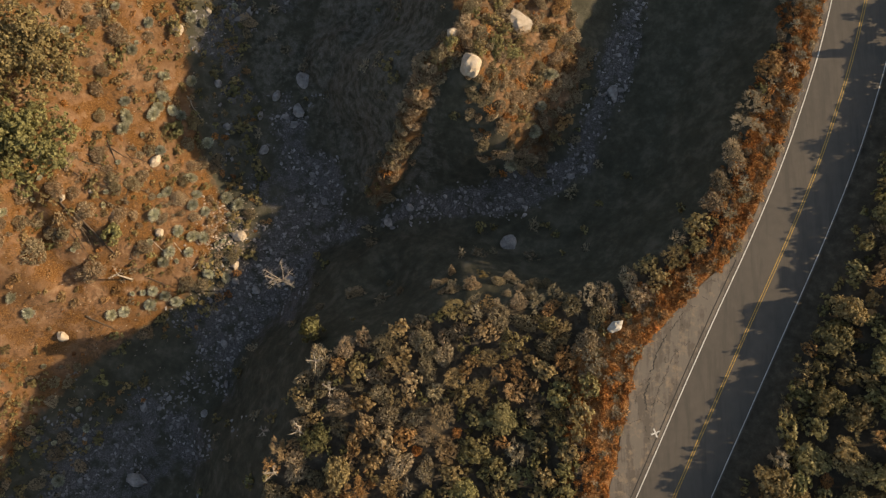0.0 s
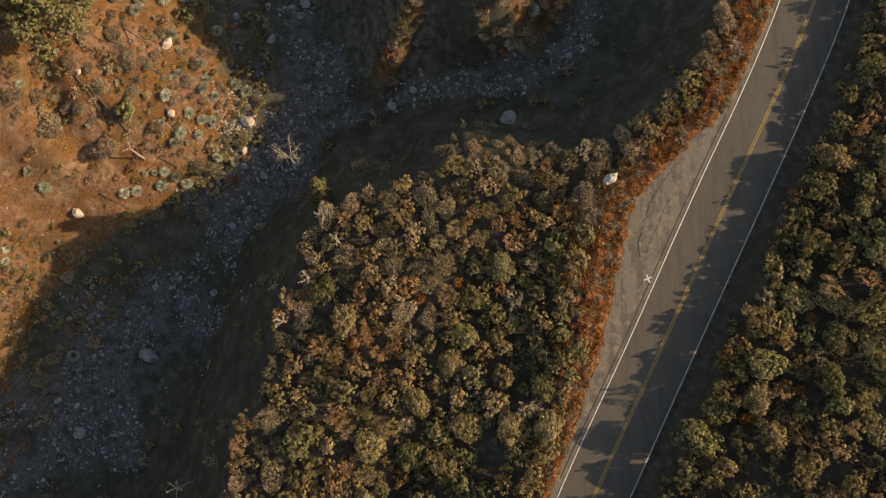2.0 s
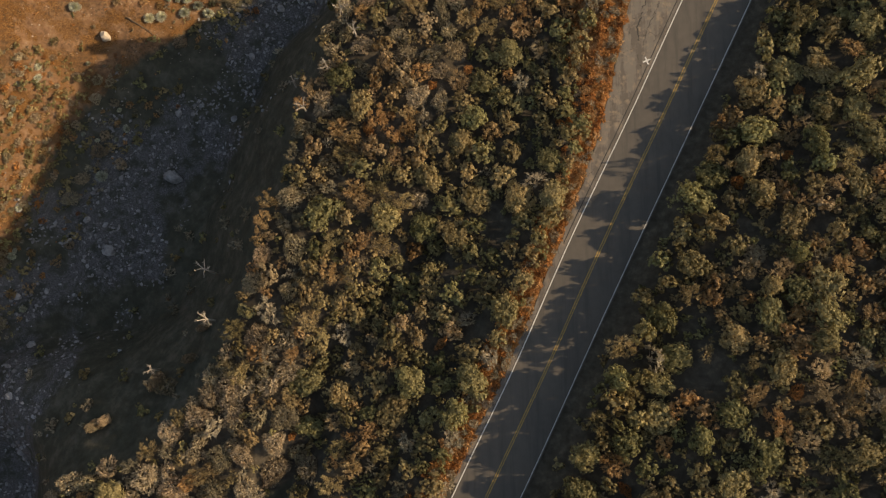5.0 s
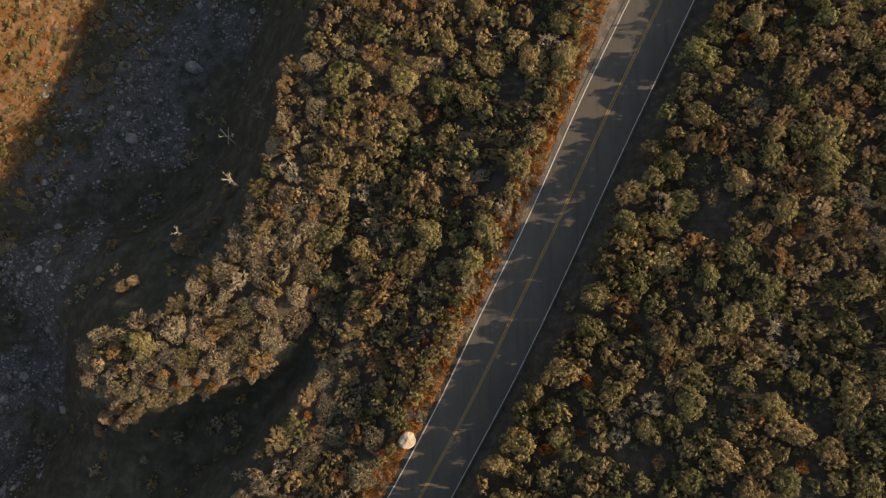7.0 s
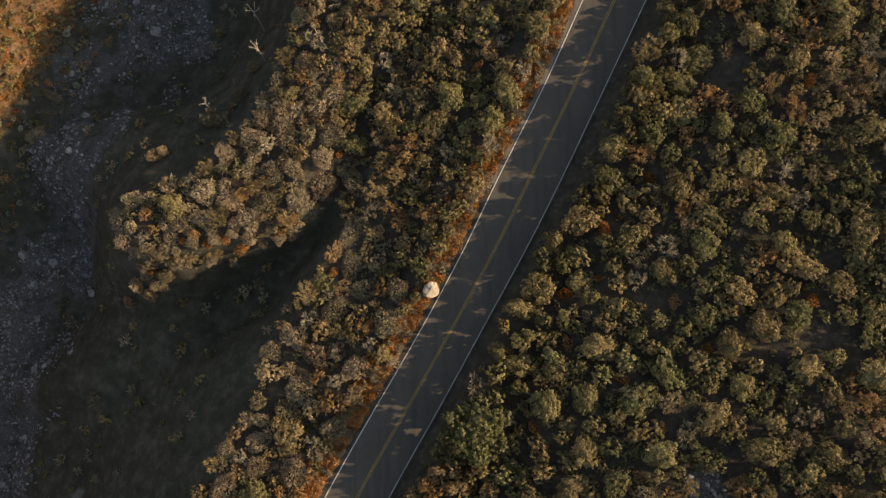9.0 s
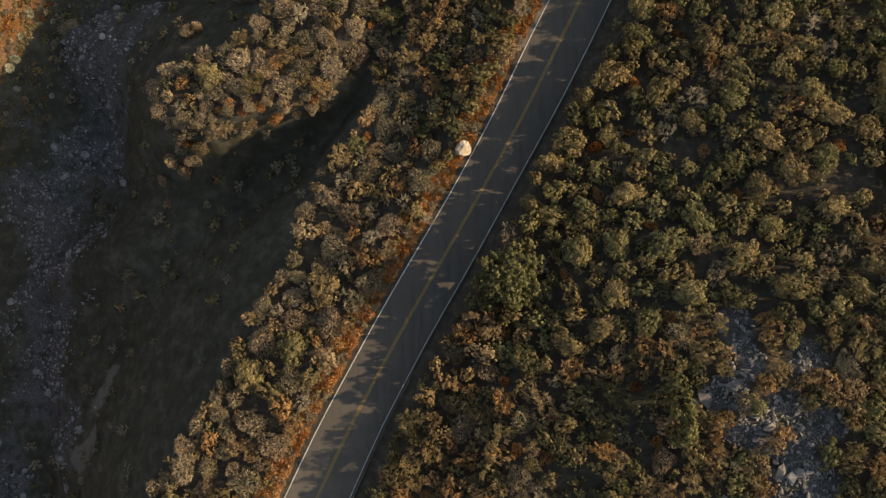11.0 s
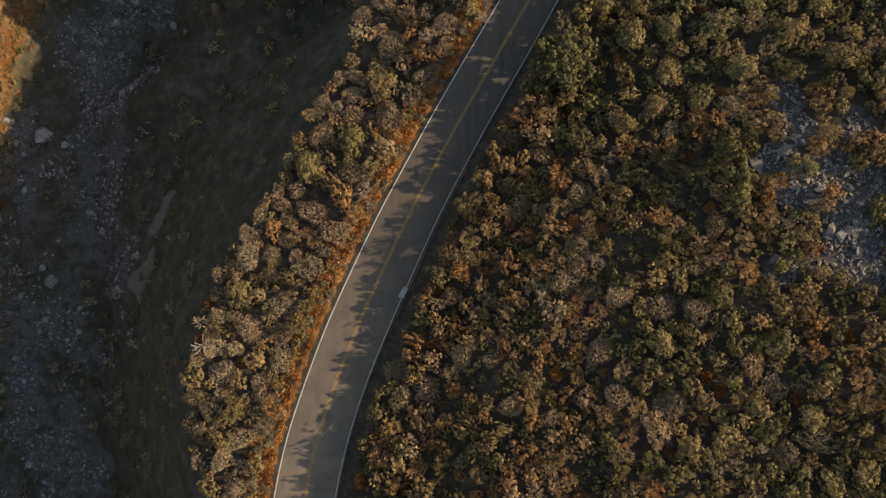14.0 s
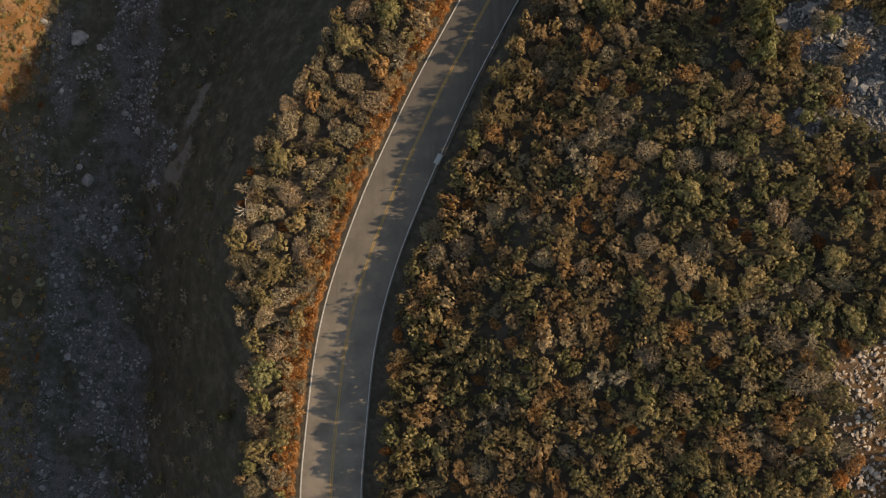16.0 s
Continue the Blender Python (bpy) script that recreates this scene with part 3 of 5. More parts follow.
for line, half in ((road_left, 0.06), (road_right, 0.04)):
    m = strip("edge_line", Y0, Y1, 1.0, [beside(line, -half), beside(line, half)], 0.006, WHITE_PAINT)
    child("edge_line", m, road, "worn white painted edge line")
for off in (-0.12, 0.12):
    m = strip("centre_line", Y0, Y1, 1.0, [beside(across(0.5), off - 0.04), beside(across(0.5), off + 0.04)], 0.006, YELLOW_PAINT)
    child("centre_line", m, road, "worn yellow painted centre line")


# ---- plants ----
def unit(v):
    return v / np.maximum(np.linalg.norm(v, axis=1, keepdims=True), 1e-9)


def faced(v, soft):
    """Leaf triangles wound towards their soft normals; one soft normal per corner."""
    v = v.reshape(-1, 3, 3)
    g = np.cross(v[:, 1] - v[:, 0], v[:, 2] - v[:, 0])
    turn = (g * soft).sum(1) < 0
    v[turn] = v[turn][:, [1, 0, 2]]
    return v.reshape(-1, 3), np.arange(3 * len(v)).reshape(-1, 3), np.repeat(soft, 3, 0)


def leaves(points, normals, size, r, spread=0.7, feather=False):
    """One small leaf spray, a triangle, at each point, facing more or less outwards."""
    n = len(points)
    nor = unit(unit(normals) + r.normal(0, spread, (n, 3)))
    a = unit(np.cross(nor, r.normal(0, 1, (n, 3))))
    b = np.cross(nor, a)
    s = (size * r.uniform(0.6, 1.4, n))[:, None]
    soft = unit(0.8 * unit(normals) + 0.45 * nor)
    if feather:
        b = unit(unit(normals) + r.normal(0, 0.5, (n, 3)))
        a = unit(np.cross(b, r.normal(0, 0.5, (n, 3)) + np.array([0, 0, 1.0])))
        return faced(np.stack([points - a * s * 0.21 - b * s * 0.65, points + a * s * 0.21 - b * s * 0.65, points + b * s * 1.15], 1), soft)
    return faced(np.stack([points - a * s * 0.55 - b * s * 0.4, points + a * s * 0.55 - b * s * 0.4, points + b * s * 0.75], 1), soft)


def tube(path, radii, sides=5):
    """A tapered limb along a path of points."""
    path = np.asarray(path, float)
    v, f = [], []
    for i, (p, rad) in enumerate(zip(path, radii)):
        t = path[min(i + 1, len(path) - 1)] - path[max(i - 1, 0)]
        t = t / max(np.linalg.norm(t), 1e-9)
        a = np.cross(t, (0.3, 0.9, 0.2))
        a /= np.linalg.norm(a)
        b = np.cross(t, a)
        for k in range(sides):
            w = 2 * math.pi * k / sides
            v.append(p + rad * (math.cos(w) * a + math.sin(w) * b))
        if i:
            o = (i - 1) * sides
            f += [(o + k, o + (k + 1) % sides, o + sides + (k + 1) % sides, o + sides + k) for k in range(sides)]
    return np.array(v), np.array(f)


def merge(pieces):
    vs, fs, o = [], [], 0
    for v, f in pieces:
        vs.append(v)
        fs.append(f + o)
        o += len(v)
    return np.concatenate(vs), np.concatenate(fs)


def fuse(stems, sides=4):
    """Stems that rise from one common foot, as one connected mesh."""
    vs, fs, o = [stems[0][0]], [stems[0][1]], len(stems[0][0])
    for v, f in stems[1:]:
        vs.append(v[sides:])
        fs.append(np.where(f < sides, f, f - sides + o))
        o += len(v) - sides
    return np.concatenate(vs), np.concatenate(fs)


def shrub_arrays(seed, lobes=11, clumps=9, per=9, size=0.135, tall=1.15, ragged=0.1, feather=False):
    """A crown of radius about 1 m and the stems under it: round lobes on one dome, each of small clumps of leaf sprays."""
    r = np.random.default_rng(seed)
    pts, nrm, tips = [], [], []
    turn, long = r.uniform(0, 6.28), r.uniform(0.85, 1.15)
    for k in range(lobes):
        w, q = turn + 2.4 * k + r.normal(0, 0.2), 0.66 * math.sqrt((k + 0.3) / lobes) * r.uniform(0.7, 1.25)
        c = np.array([q * math.cos(w) * long, q * math.sin(w) / long, tall * (0.34 + 0.5 * math.sqrt(1 - min(q * 1.2, 1) ** 2)) + r.normal(0, 1.7 * ragged)])
        lr = r.uniform(0.22, 0.46) * (0.82 if lobes > 14 else 1.0)
        d = unit(r.normal(0, 1, (clumps, 3)) + np.array([0.45 * math.cos(w), 0.45 * math.sin(w), 0.6]))
        for e in d:
            cc = c + e * lr * r.uniform(0.8, 1.08)
            o = unit(r.normal(0, 1, (per, 3)) + e * 0.6)
            pts.append(cc + o * 0.1 * r.uniform(0.5, 1.4, (per, 1)))
            nrm.append(o * 0.45 + e + np.array([0.6 * math.cos(w) * q, 0.6 * math.sin(w) * q, 0.2]))
        tips.append(c)
    crown = leaves(np.concatenate(pts), np.concatenate(nrm), size, r, 0.42, feather)
    stems = []
    for c in tips[::2 if lobes < 14 else 4]:
        mid = c * np.array([0.5, 0.5, 0.5]) + r.normal(0, 0.06, 3)
        stems.append(tube([(0.1 * c[0], 0.1 * c[1], -0.35), mid, c * 0.97], [0.045, 0.03, 0.01], 4))
    return crown, fuse(stems)


def dome_arrays(seed, n=1250, size=0.094, tall=0.8):
    """A full crown of narrow feathery sprays in swelling tufts, radius about 1 m, and its stems."""
    r = np.random.default_rng(seed)
    d = unit(r.normal(0, 1, (n, 3)) + np.array([0, 0, 0.55]))
    d[:, 2] = np.maximum(d[:, 2], -0.25)
    knobs = unit(r.normal(0, 1, (17, 3)) + np.array([0, 0, 0.5]))
    reach = r.uniform(0.75, 1.05, 17)
    near = (d @ knobs.T).argmax(1)
    swell = np.clip((d @ knobs.T).max(1), 0, 1) ** 6
    rad = (0.58 + 0.42 * swell) * reach[near] * r.uniform(0.84, 1.05, n)
    oval = r.uniform(0.85, 1.15)
    p = d * rad[:, None] * np.array([oval, 1 / oval, tall]) + np.array([0, 0, 0.28])
    b = unit(0.35 * d + 0.55 * knobs[near] + r.normal(0, 0.5, (n, 3)))
    nor = unit(d + r.normal(0, 0.5, (n, 3)))
    a = unit(np.cross(b, nor))
    q = (size * r.uniform(0.6, 1.4, n))[:, None]
    crown = faced(np.stack([p - a * q * 0.36 - b * q * 0.6, p + a * q * 0.36 - b * q * 0.6, p + b * q * 1.0], 1), unit(0.6 * d + 0.45 * knobs[near] + r.normal(0, 0.1, (n, 3))))
    stems = [tube([(0, 0, -0.35), k * 0.4 + np.array([0, 0, 0.1]), k * np.array([0.6, 0.6, 0.55]) + np.array([0, 0, 0.25])], [0.05, 0.03, 0.008], 4) for k in knobs[:6]]
    return crown, fuse(stems)


def yucca_arrays(seed, n=300):
    """A round rosette of stiff narrow blades, radius about 1 m."""
    r = np.random.default_rng(seed)
    d = unit(r.normal(0, 1, (n, 3)) + np.array([0, 0, 0.35]))
    d[:, 2] = np.abs(d[:, 2])
    side = unit(np.cross(d, r.normal(0, 0.3, (n, 3)) + np.array([0, 0, 1.0])))
    c = np.array([0, 0, 0.25])
    w = 0.085
    rosette = faced(np.stack([c + d * 0.25 - side * w, c + d * 0.25 + side * w, c + d * r.uniform(0.86, 1.0, (n, 1))], 1), unit(d + r.normal(0, 0.3, (n, 3))))
    core = tube([(0, 0, -0.25), (0, 0, 0.3), (0, 0, 0.5)], [0.16, 0.2, 0.03], 6)
    return rosette, core


def plant_proto(name, arrays, mat, stem_mat, label, category, group, crown_name="crown", stem_name="stem"):
    (v, f, soft), (sv, sf) = arrays
    top = tagged(new(name), label, category, group)
    child(crown_name, mesh_np(crown_name, v, [(f, 0)], [mat], normals=soft), top)
    child(stem_name, mesh_np(stem_name, sv, [(sf, 0)], [stem_mat]), top)
    return top


class Kind:
    """A kind of plant: a few built shapes, up to `limit` single things, the rest joined as stuff."""

    def __init__(self, name, shapes, mat, stem_mat, label, category, group, limit=300, names=("crown", "stem"), coarse=()):
        self.split = len(shapes)
        shapes = list(shapes) + list(coarse)
        self.shapes, self.mat, self.limit, self.name, self.label, self.category = shapes, mat, limit, name, label, category
        self.protos = [plant_proto(name, s, mat, stem_mat, label, category, group, *names) for s in shapes]
        self.fresh, self.many, self.count = list(self.protos), [], 0
        self.rng = np.random.default_rng(len(name))

    def put(self, x, y, z, r, near=True, h=None, fine=True):
        k = int(self.rng.integers(self.split) if fine or self.split == len(self.shapes) else self.rng.integers(self.split, len(self.shapes)))
        h = r * self.rng.uniform(0.85, 1.15) if h is None else h
        turn, oval = self.rng.uniform(0, 360), self.rng.uniform(0.82, 1.22)
        m = pose(x, y, z, self.rng.normal(0, 4), self.rng.normal(0, 4), turn) @ Matrix.Diagonal((r * oval, r / oval, h, 1))
        if near and self.count < self.limit:
            self.count += 1
            ob = self.protos[k]
            if ob in self.fresh:
                self.fresh.remove(ob)
                ob.matrix_basis = m
            else:
                c = copy_thing(ob, m)
                c.matrix_basis = m
        else:
            self.many.append((k, m, self.rng.random()))

    def finish(self, label):
        for ob in self.fresh:
            for o in (*ob.children_recursive, ob):
                bpy.data.objects.remove(o)
        if not self.many:
            return
        vs, fs, ts, ns, o = [], [], [], [], 0
        for k, m, tint in self.many:
            v, f, soft = self.shapes[k][0]
            a = np.array(m)
            vs.append(v @ a[:3, :3].T + a[:3, 3])
            ns.append(unit(soft @ np.linalg.inv(a[:3, :3])))
            fs.append(f + o)
            ts.append(np.full(len(v), tint))
            o += len(v)
        me = mesh_np(self.name + "_thicket", np.concatenate(vs), [(np.concatenate(fs), 0)], [self.mat], [("tint", np.concatenate(ts))], normals=np.concatenate(ns))
        tagged(new(self.name + "_thicket", me), label, self.category, kind="stuff")


oak = Kind("scrub_oak", [shrub_arrays(10 + k, 10, 8, 9, 0.14) for k in range(8)], OLIVE, BARK, "olive green scrub oak bush with dense small leaves", "shrub", "scrub oaks on the slopes", coarse=[shrub_arrays(110 + k, 7, 7, 7, 0.175) for k in range(4)])
chamise = Kind("chamise_bush", [shrub_arrays(40 + k, 11, 9, 8, 0.13, 1.05, 0.14, k % 3 != 0) for k in range(7)], TAN, BARK, "tan brown drought-dry chaparral bush", "shrub", "dry bushes on the slopes", coarse=[shrub_arrays(130 + k, 7, 7, 6, 0.18, 1.05, 0.14, k % 2 == 0) for k in range(4)])
greybush = Kind("dry_bush", [shrub_arrays(60 + k, 8, 7, 7, 0.18, 1.0, 0.12, True) for k in range(5)], GREY, DEADWOOD, "pale grey leafless twiggy dry bush", "shrub", "twiggy dry bushes", coarse=[shrub_arrays(140 + k, 6, 5, 5, 0.26, 1.0, 0.12, True) for k in range(4)])
rustbush = Kind("buckwheat", [dome_arrays(90 + k, 480, 0.14, 0.65) for k in range(4)], RUST, BARK, "rust orange dried buckwheat clump by the road", "shrub", "rust coloured clumps", coarse=[dome_arrays(80 + k, 96, 0.3, 0.7) for k in range(5)])
greenbush = Kind("green_bush", [shrub_arrays(120 + k, 12, 10, 10, 0.13) for k in range(3)], GREEN, BARK, "fresh yellow-green leafy bush standing above its neighbours", "shrub", "green bushes")
scrub = Kind("low_scrub", [shrub_arrays(70 + k, 5, 4, 4, 0.33, 0.95, 0.15) for k in range(6)], OLIVE, BARK, "low dull olive scrub on the canyon side", "shrub", "low scrub")
bigoak = Kind("large_scrub_oak", [shrub_arrays(200 + k, 24, 12, 8, 0.088, 1.0, 0.08) for k in range(6)], OLIVE, BARK, "large domed scrub oak with a full olive crown", "shrub", "large scrub oaks")
feather = Kind("feathery_bush", [dome_arrays(220 + k) for k in range(6)], FEATHER, DEADWOOD, "broad grey-tan feathery chaparral bush, drought dry", "shrub", "feathery bushes", coarse=[dome_arrays(240 + k, 430, 0.164) for k in range(4)])
brush = Kind("dry_brush", [dome_arrays(300 + k, 110, 0.27, 0.7) for k in range(6)], TAN, BARK, "low brown dry brush on the orange slope", "shrub", "dry brush on the slope")
yucca = Kind("yucca", [yucca_arrays(90 + k) for k in range(3)], YUCCA, BARK, "blue-green spiky round yucca on orange soil", "yucca", "yuccas on the slope", names=("rosette", "stem"))


class Spots:
    """Keeps plants apart."""

    def __init__(self, cell=6.0):
        self.cell, self.cells = cell, {}

    def free(self, x, y, r, gap):
        i, j = int(x // self.cell), int(y // self.cell)
        for a in (i - 1, i, i + 1):
            for b in (j - 1, j, j + 1):
                for px, py, pr in self.cells.get((a, b), ()):
                    if math.hypot(px - x, py - y) < gap * (r + pr):
                        return False
        return True

    def add(self, x, y, r):
        self.cells.setdefault((int(x // self.cell), int(y // self.cell)), []).append((x, y, r))


spots = Spots()
for rx, ry, rr in ((20.6, 6.2, 1.5), (-8.3, -74.4, 1.5), (10.1, 46.6, 1.9), (3.6, 39.3, 1.8), (1.2, 43.5, 0.9), (-2.6, -91.6, 3.0), (-31.4, 21.8, 1.3), (-42.1, 31.4, 1.1), (-55.8, 6.2, 1.0), (-41.7, 21.3, 0.8), (16.4, -104.3, 1.2), (17, -107.2, 1.4), (17.6, -110.4, 1.2), (-47.1, -151.6, 1.7), (-47.7, -153.8, 1.5)):
    spots.add(rx, ry, rr)


def sight_right(y):
    """How far east the wood is built close and full."""
    return interp(y, [(62, 63), (46, 61), (-13, 55), (-60, 51), (-103, 42), (-190, 37)])


def in_gap(x, y, small, rad=0.0):
    """Whether a bush would stand in an opening of the wood; low scrub grows in the hollows too."""
    return any(math.hypot(x - gx_, y - gy_) < gr * (0.75 + 0.6 * float(vnoise(x, y, 2.5))) + rad for gx_, gy_, gr in (GAPS if small else GAPS + HOLLOWS))


def wood():
    """Bushes in three sizes, the large ones first, the small ones in what room is left."""
    r = np.random.default_rng(21)
    for n, lo, hi, gap in ((4000, 2.0, 2.6, 0.8), (45000, 1.25, 1.9, 0.73), (45000, 0.9, 1.25, 0.74), (40000, 0.5, 0.85, 0.76)):
        xs, ys = r.uniform(-56, 80, n), r.uniform(-186, 60, n)
        z, c = land(xs, ys)
        dryness = fbm(xs, ys, 22, 3) + 0.6 * fbm(xs, ys, 5, 2)
        thin = fbm(xs, ys, 7, 3)
        for i in range(n):
            x, y = xs[i], ys[i]
            left = c["dl"][i] > 0
            if left and (c["out"][i] and c["d"][i] > 1.0 or c["far"][i] < 1.2 + 0.75 * lo + 2.2 * (y > -14)):
                continue
            if left and -80 < y < -57 and (c["out"][i] and (c["d"][i] > 1.3 or x > -27) or not c["out"][i] and x > -30 and c["rim"][i] < 0.5 * lo):
                continue
            if not left and (c["up"][i] < 0.6 + lo or x > sight_right(y) + 6):
                continue
            if thin[i] < (-0.3 if left or -118 < y < -15 else -0.42) + 0.06 * (hi < 0.9) or in_gap(x, y, hi < 0.9, 0.3 * lo):
                continue
            rad = r.uniform(lo, hi)
            if not left and y < -97:
                rad *= 0.9 if lo > 1.2 else 1.0
            if not spots.free(x, y, rad, gap * (0.92 if not left and y < -97 else 1.0)) or lo > 1.9 and (c["rim"][i] < 1.5 or thin[i] > (0.2 if left and y < -74 else -0.03 if left else 0.1 if y > -112 else -0.1)):
                continue
            spots.add(x, y, rad)
            p = r.random()
            near = -130 < y < 0 and (p < 0.5 if lo > 1.2 else p < 0.15)
            soft_edge = left and (c["rim"][i] < 5 or -72 < y < -40 and x < -22)
            edge = left and (c["out"][i] or c["rim"][i] < 7)
            dry = dryness[i] + (0.18 if edge else 0.0) + ((0.1 if y < -74 else 0.03 if y < -40 else -0.14) if left else -0.05 + 0.12 * (y < -95) + 0.05 * (y < -125))
            h = 0.7 + 0.55 * rad * r.uniform(0.8, 1.2)
            fine = lo > 1.2
            if hi < 0.9 or x > sight_right(y) or y < -176 or y > 54:
                scrub.put(x, y, z[i] - 0.15, rad * 1.1, False, h * (0.8 if hi < 0.9 else 1))
                continue
            if left and -77 < y < -66 and x < -15:
                h *= 0.62
            if not left and c["up"][i] < 7:
                h = max(h, interp(y, [(60, 1.5), (0, 1.7), (-25, 2.2), (-40, 2.8), (-92, 2.85), (-106, 2.4), (-125, 2.05), (-188, 2.0)]) * r.uniform(0.75, 1.15))
            if lo > 1.9:
                (feather if dry > 0.05 and soft_edge and p < 0.6 or left and y < -74 and p < 0.8 or not left and y < -97 and p < 0.35 else chamise if not left and y < -97 and dry > 0.05 else bigoak).put(x, y, z[i] - 0.2, rad * 1.02, -150 < y < 10, h)
                continue
            knob = left and -72 < y < -42 and x < -22
            if lo > 0.85 and dry + 0.3 * (p - 0.5) > (-0.15 if knob else 0.12) and (knob and p < 0.65 or lo > 1.2 and (soft_edge and p < 0.75 or p < 0.2)):
                feather.put(x, y, z[i] - 0.15, rad * (1.3 if knob else 1.1), near, h, rad > 1.5)
                continue
            if r.random() < (0.07 if y > -115 else 0.12) and rad < 1.4:
                rustbush.put(x, y, z[i] - 0.05, rad * 0.8, near, h * 0.7, rad > 1.0)
            elif r.random() < 0.06 + (0.18 if edge else 0):
                greybush.put(x, y, z[i] - 0.1, rad * 0.95, near, h, fine)
            elif dry + 0.45 * (p - 0.5) > 0.06:
                chamise.put(x, y, z[i] - 0.15, rad * 1.05, near, h, fine)
            else:
                oak.put(x, y, z[i] - 0.15, rad * 1.05, near, h, fine)


for bx, by, br in ((-51, -61, 1.6), (-49.5, -72.7, 1.3), (-47.5, -71, 1.2), (-48.6, -68.6, 1.5), (-50.2, -140.3, 1.7), (-49.3, -137.5, 1.5), (-49.3, -129.1, 1.6), (-47.5, -143.5, 1.5), (-15.5, 2.5, 1.6), (17.3, 4.2, 1.7), (-39.3, -48.5, 1.4)):
    spots.add(bx, by, br)
    feather.put(bx, by, float(height(bx, by)[0]) - 0.1, br * 1.25)
for bx, by, br in ((25.2, -160.5, 1.5), (23.6, -162.3, 1.3), (24.8, -146.8, 1.2), (22.5, -134.5, 1.1), (8.5, -141, 1.0), (-41.5, -66.2, 1.1), (-39.6, -67.4, 1.0), (-37.2, -66.8, 1.0), (-43.0, -67.2, 0.8)):
    spots.add(bx, by, br)
    rustbush.put(bx, by, float(height(bx, by)[0]) - 0.05, br)
gully_rng = np.random.default_rng(12)
for k in range(70):
    s1 = gully_rng.random()
    x, y = -50.5 + 23.5 * s1 + gully_rng.normal(0, 0.4), -69.4 + 5.6 * s1 ** 1.2 - gully_rng.uniform(-0.3, 1.9)
    br = gully_rng.uniform(0.7, 1.35)
    if spots.free(x, y, br, 0.5):
        spots.add(x, y, br * 0.8)
        (rustbush if gully_rng.random() < 0.06 else feather if gully_rng.random() < 0.6 else chamise).put(x, y, float(height(x, y)[0]) - 0.1, br * 1.15)
for bx, by, br in ((-52.8, -72.5, 1.3), (-51.1, -74.1, 1.2), (-47.7, -71.4, 1.4), (-49.9, -70.0, 1.3), (-44.1, -69.7, 1.3), (-55.6, -74.9, 1.1), (-46.9, -69.0, 1.2)):
    spots.add(bx, by, br * 0.8)
    feather.put(bx, by, float(height(bx, by)[0]) - 0.1, br, True, 2.6)
for bx, by, br in ((-41.7, -48.6, 1.3), (-49.3, -54.0, 1.2), (-40.9, -47.4, 1.1), (-36.5, -44.6, 1.1), (-47.9, -53.0, 0.9), (-34.9, -40.5, 0.9)):
    spots.add(bx, by, br * 0.8)
    feather.put(bx, by, float(height(bx, by)[0]) - 0.1, br, True, 2.8)
for bx, by, br in (((-12.3, 11.8, 1.5), (-5.9, 11.6, 0.9), (1.1, 14.0, 0.9), (-7.4, 13.2, 0.7), (-17.2, 10.0, 0.8))):
    spots.add(bx, by, br)
    feather.put(bx, by, float(height(bx, by)[0]) - 0.1, br)
edge_rng = np.random.default_rng(23)
for k in range(46):
    x, y = edge_rng.uniform(-1, 14), edge_rng.uniform(8.5, 14)
    br, p = edge_rng.uniform(0.5, 1.15), edge_rng.random()
    if y < 14 - 0.25 * abs(x - 5) and spots.free(x, y, br, 0.6):
        spots.add(x, y, br)
        (greybush if p < 0.2 else rustbush if p < 0.3 else feather).put(x, y, float(height(x, y)[0]) - 0.1, br * 1.25, True, br * 1.1)
# broad crowns that stand out of the wood
CROWNS = [(10.9, -65.6, 2.6), (16.7, -68.0, 2.1), (7.7, -68.4, 1.9), (15.2, -56.1, 2.2), (28.5, -54.0, 1.9), (28.6, -33.2, 2.2), (34.2, -69.0, 1.8), (37.8, -66.3, 1.4), (3.1, -77.1, 1.9), (0.3, -82.2, 1.6), (37.0, -16.8, 2.4), (44.1, -18.2, 2.0), (29.7, -25.2, 2.5), (24.7, -39.9, 2.2), (42.0, -42.8, 1.9), (37.0, -24.3, 2.1), (40.8, -32.0, 1.6), (37.1, -36.2, 1.6), (43.3, -2.5, 2.2), (46.6, 7.9, 2.1)]
CROWNS += [(49.2, -10.1, 2.4), (36.9, -11.5, 2.3), (6.0, -88.7, 2.3), (15.6, -104.9, 1.9), (15.3, -109.6, 1.8), (-9.0, -101.4, 2.0), (-0.9, -109.8, 2.1), (-8.4, -110.8, 2.1), (17.6, -99.2, 2.1), (-24.4, -131.9, 2.1), (-20.3, -134.1, 2.2), (-24.7, -139.2, 1.9), (24.6, -139.3, 2.4), (20.1, -150.7, 2.8), (3.1, -131.4, 1.5), (-15.1, -110.1, 1.9)]
for bx, by, br in CROWNS:
    spots.add(bx, by, br * 0.95)
    (bigoak if by > -96 else chamise if br < 2 else feather).put(bx, by, float(height(bx, by)[0]) - 0.2, br * 1.02, True, 1.2 + 0.7 * br if by > -96 else 0.9 + 0.5 * br)
greybush.put(-37.5, -69.2, float(height(-37.5, -69.2)[0]) - 0.1, 1.1)
wood()


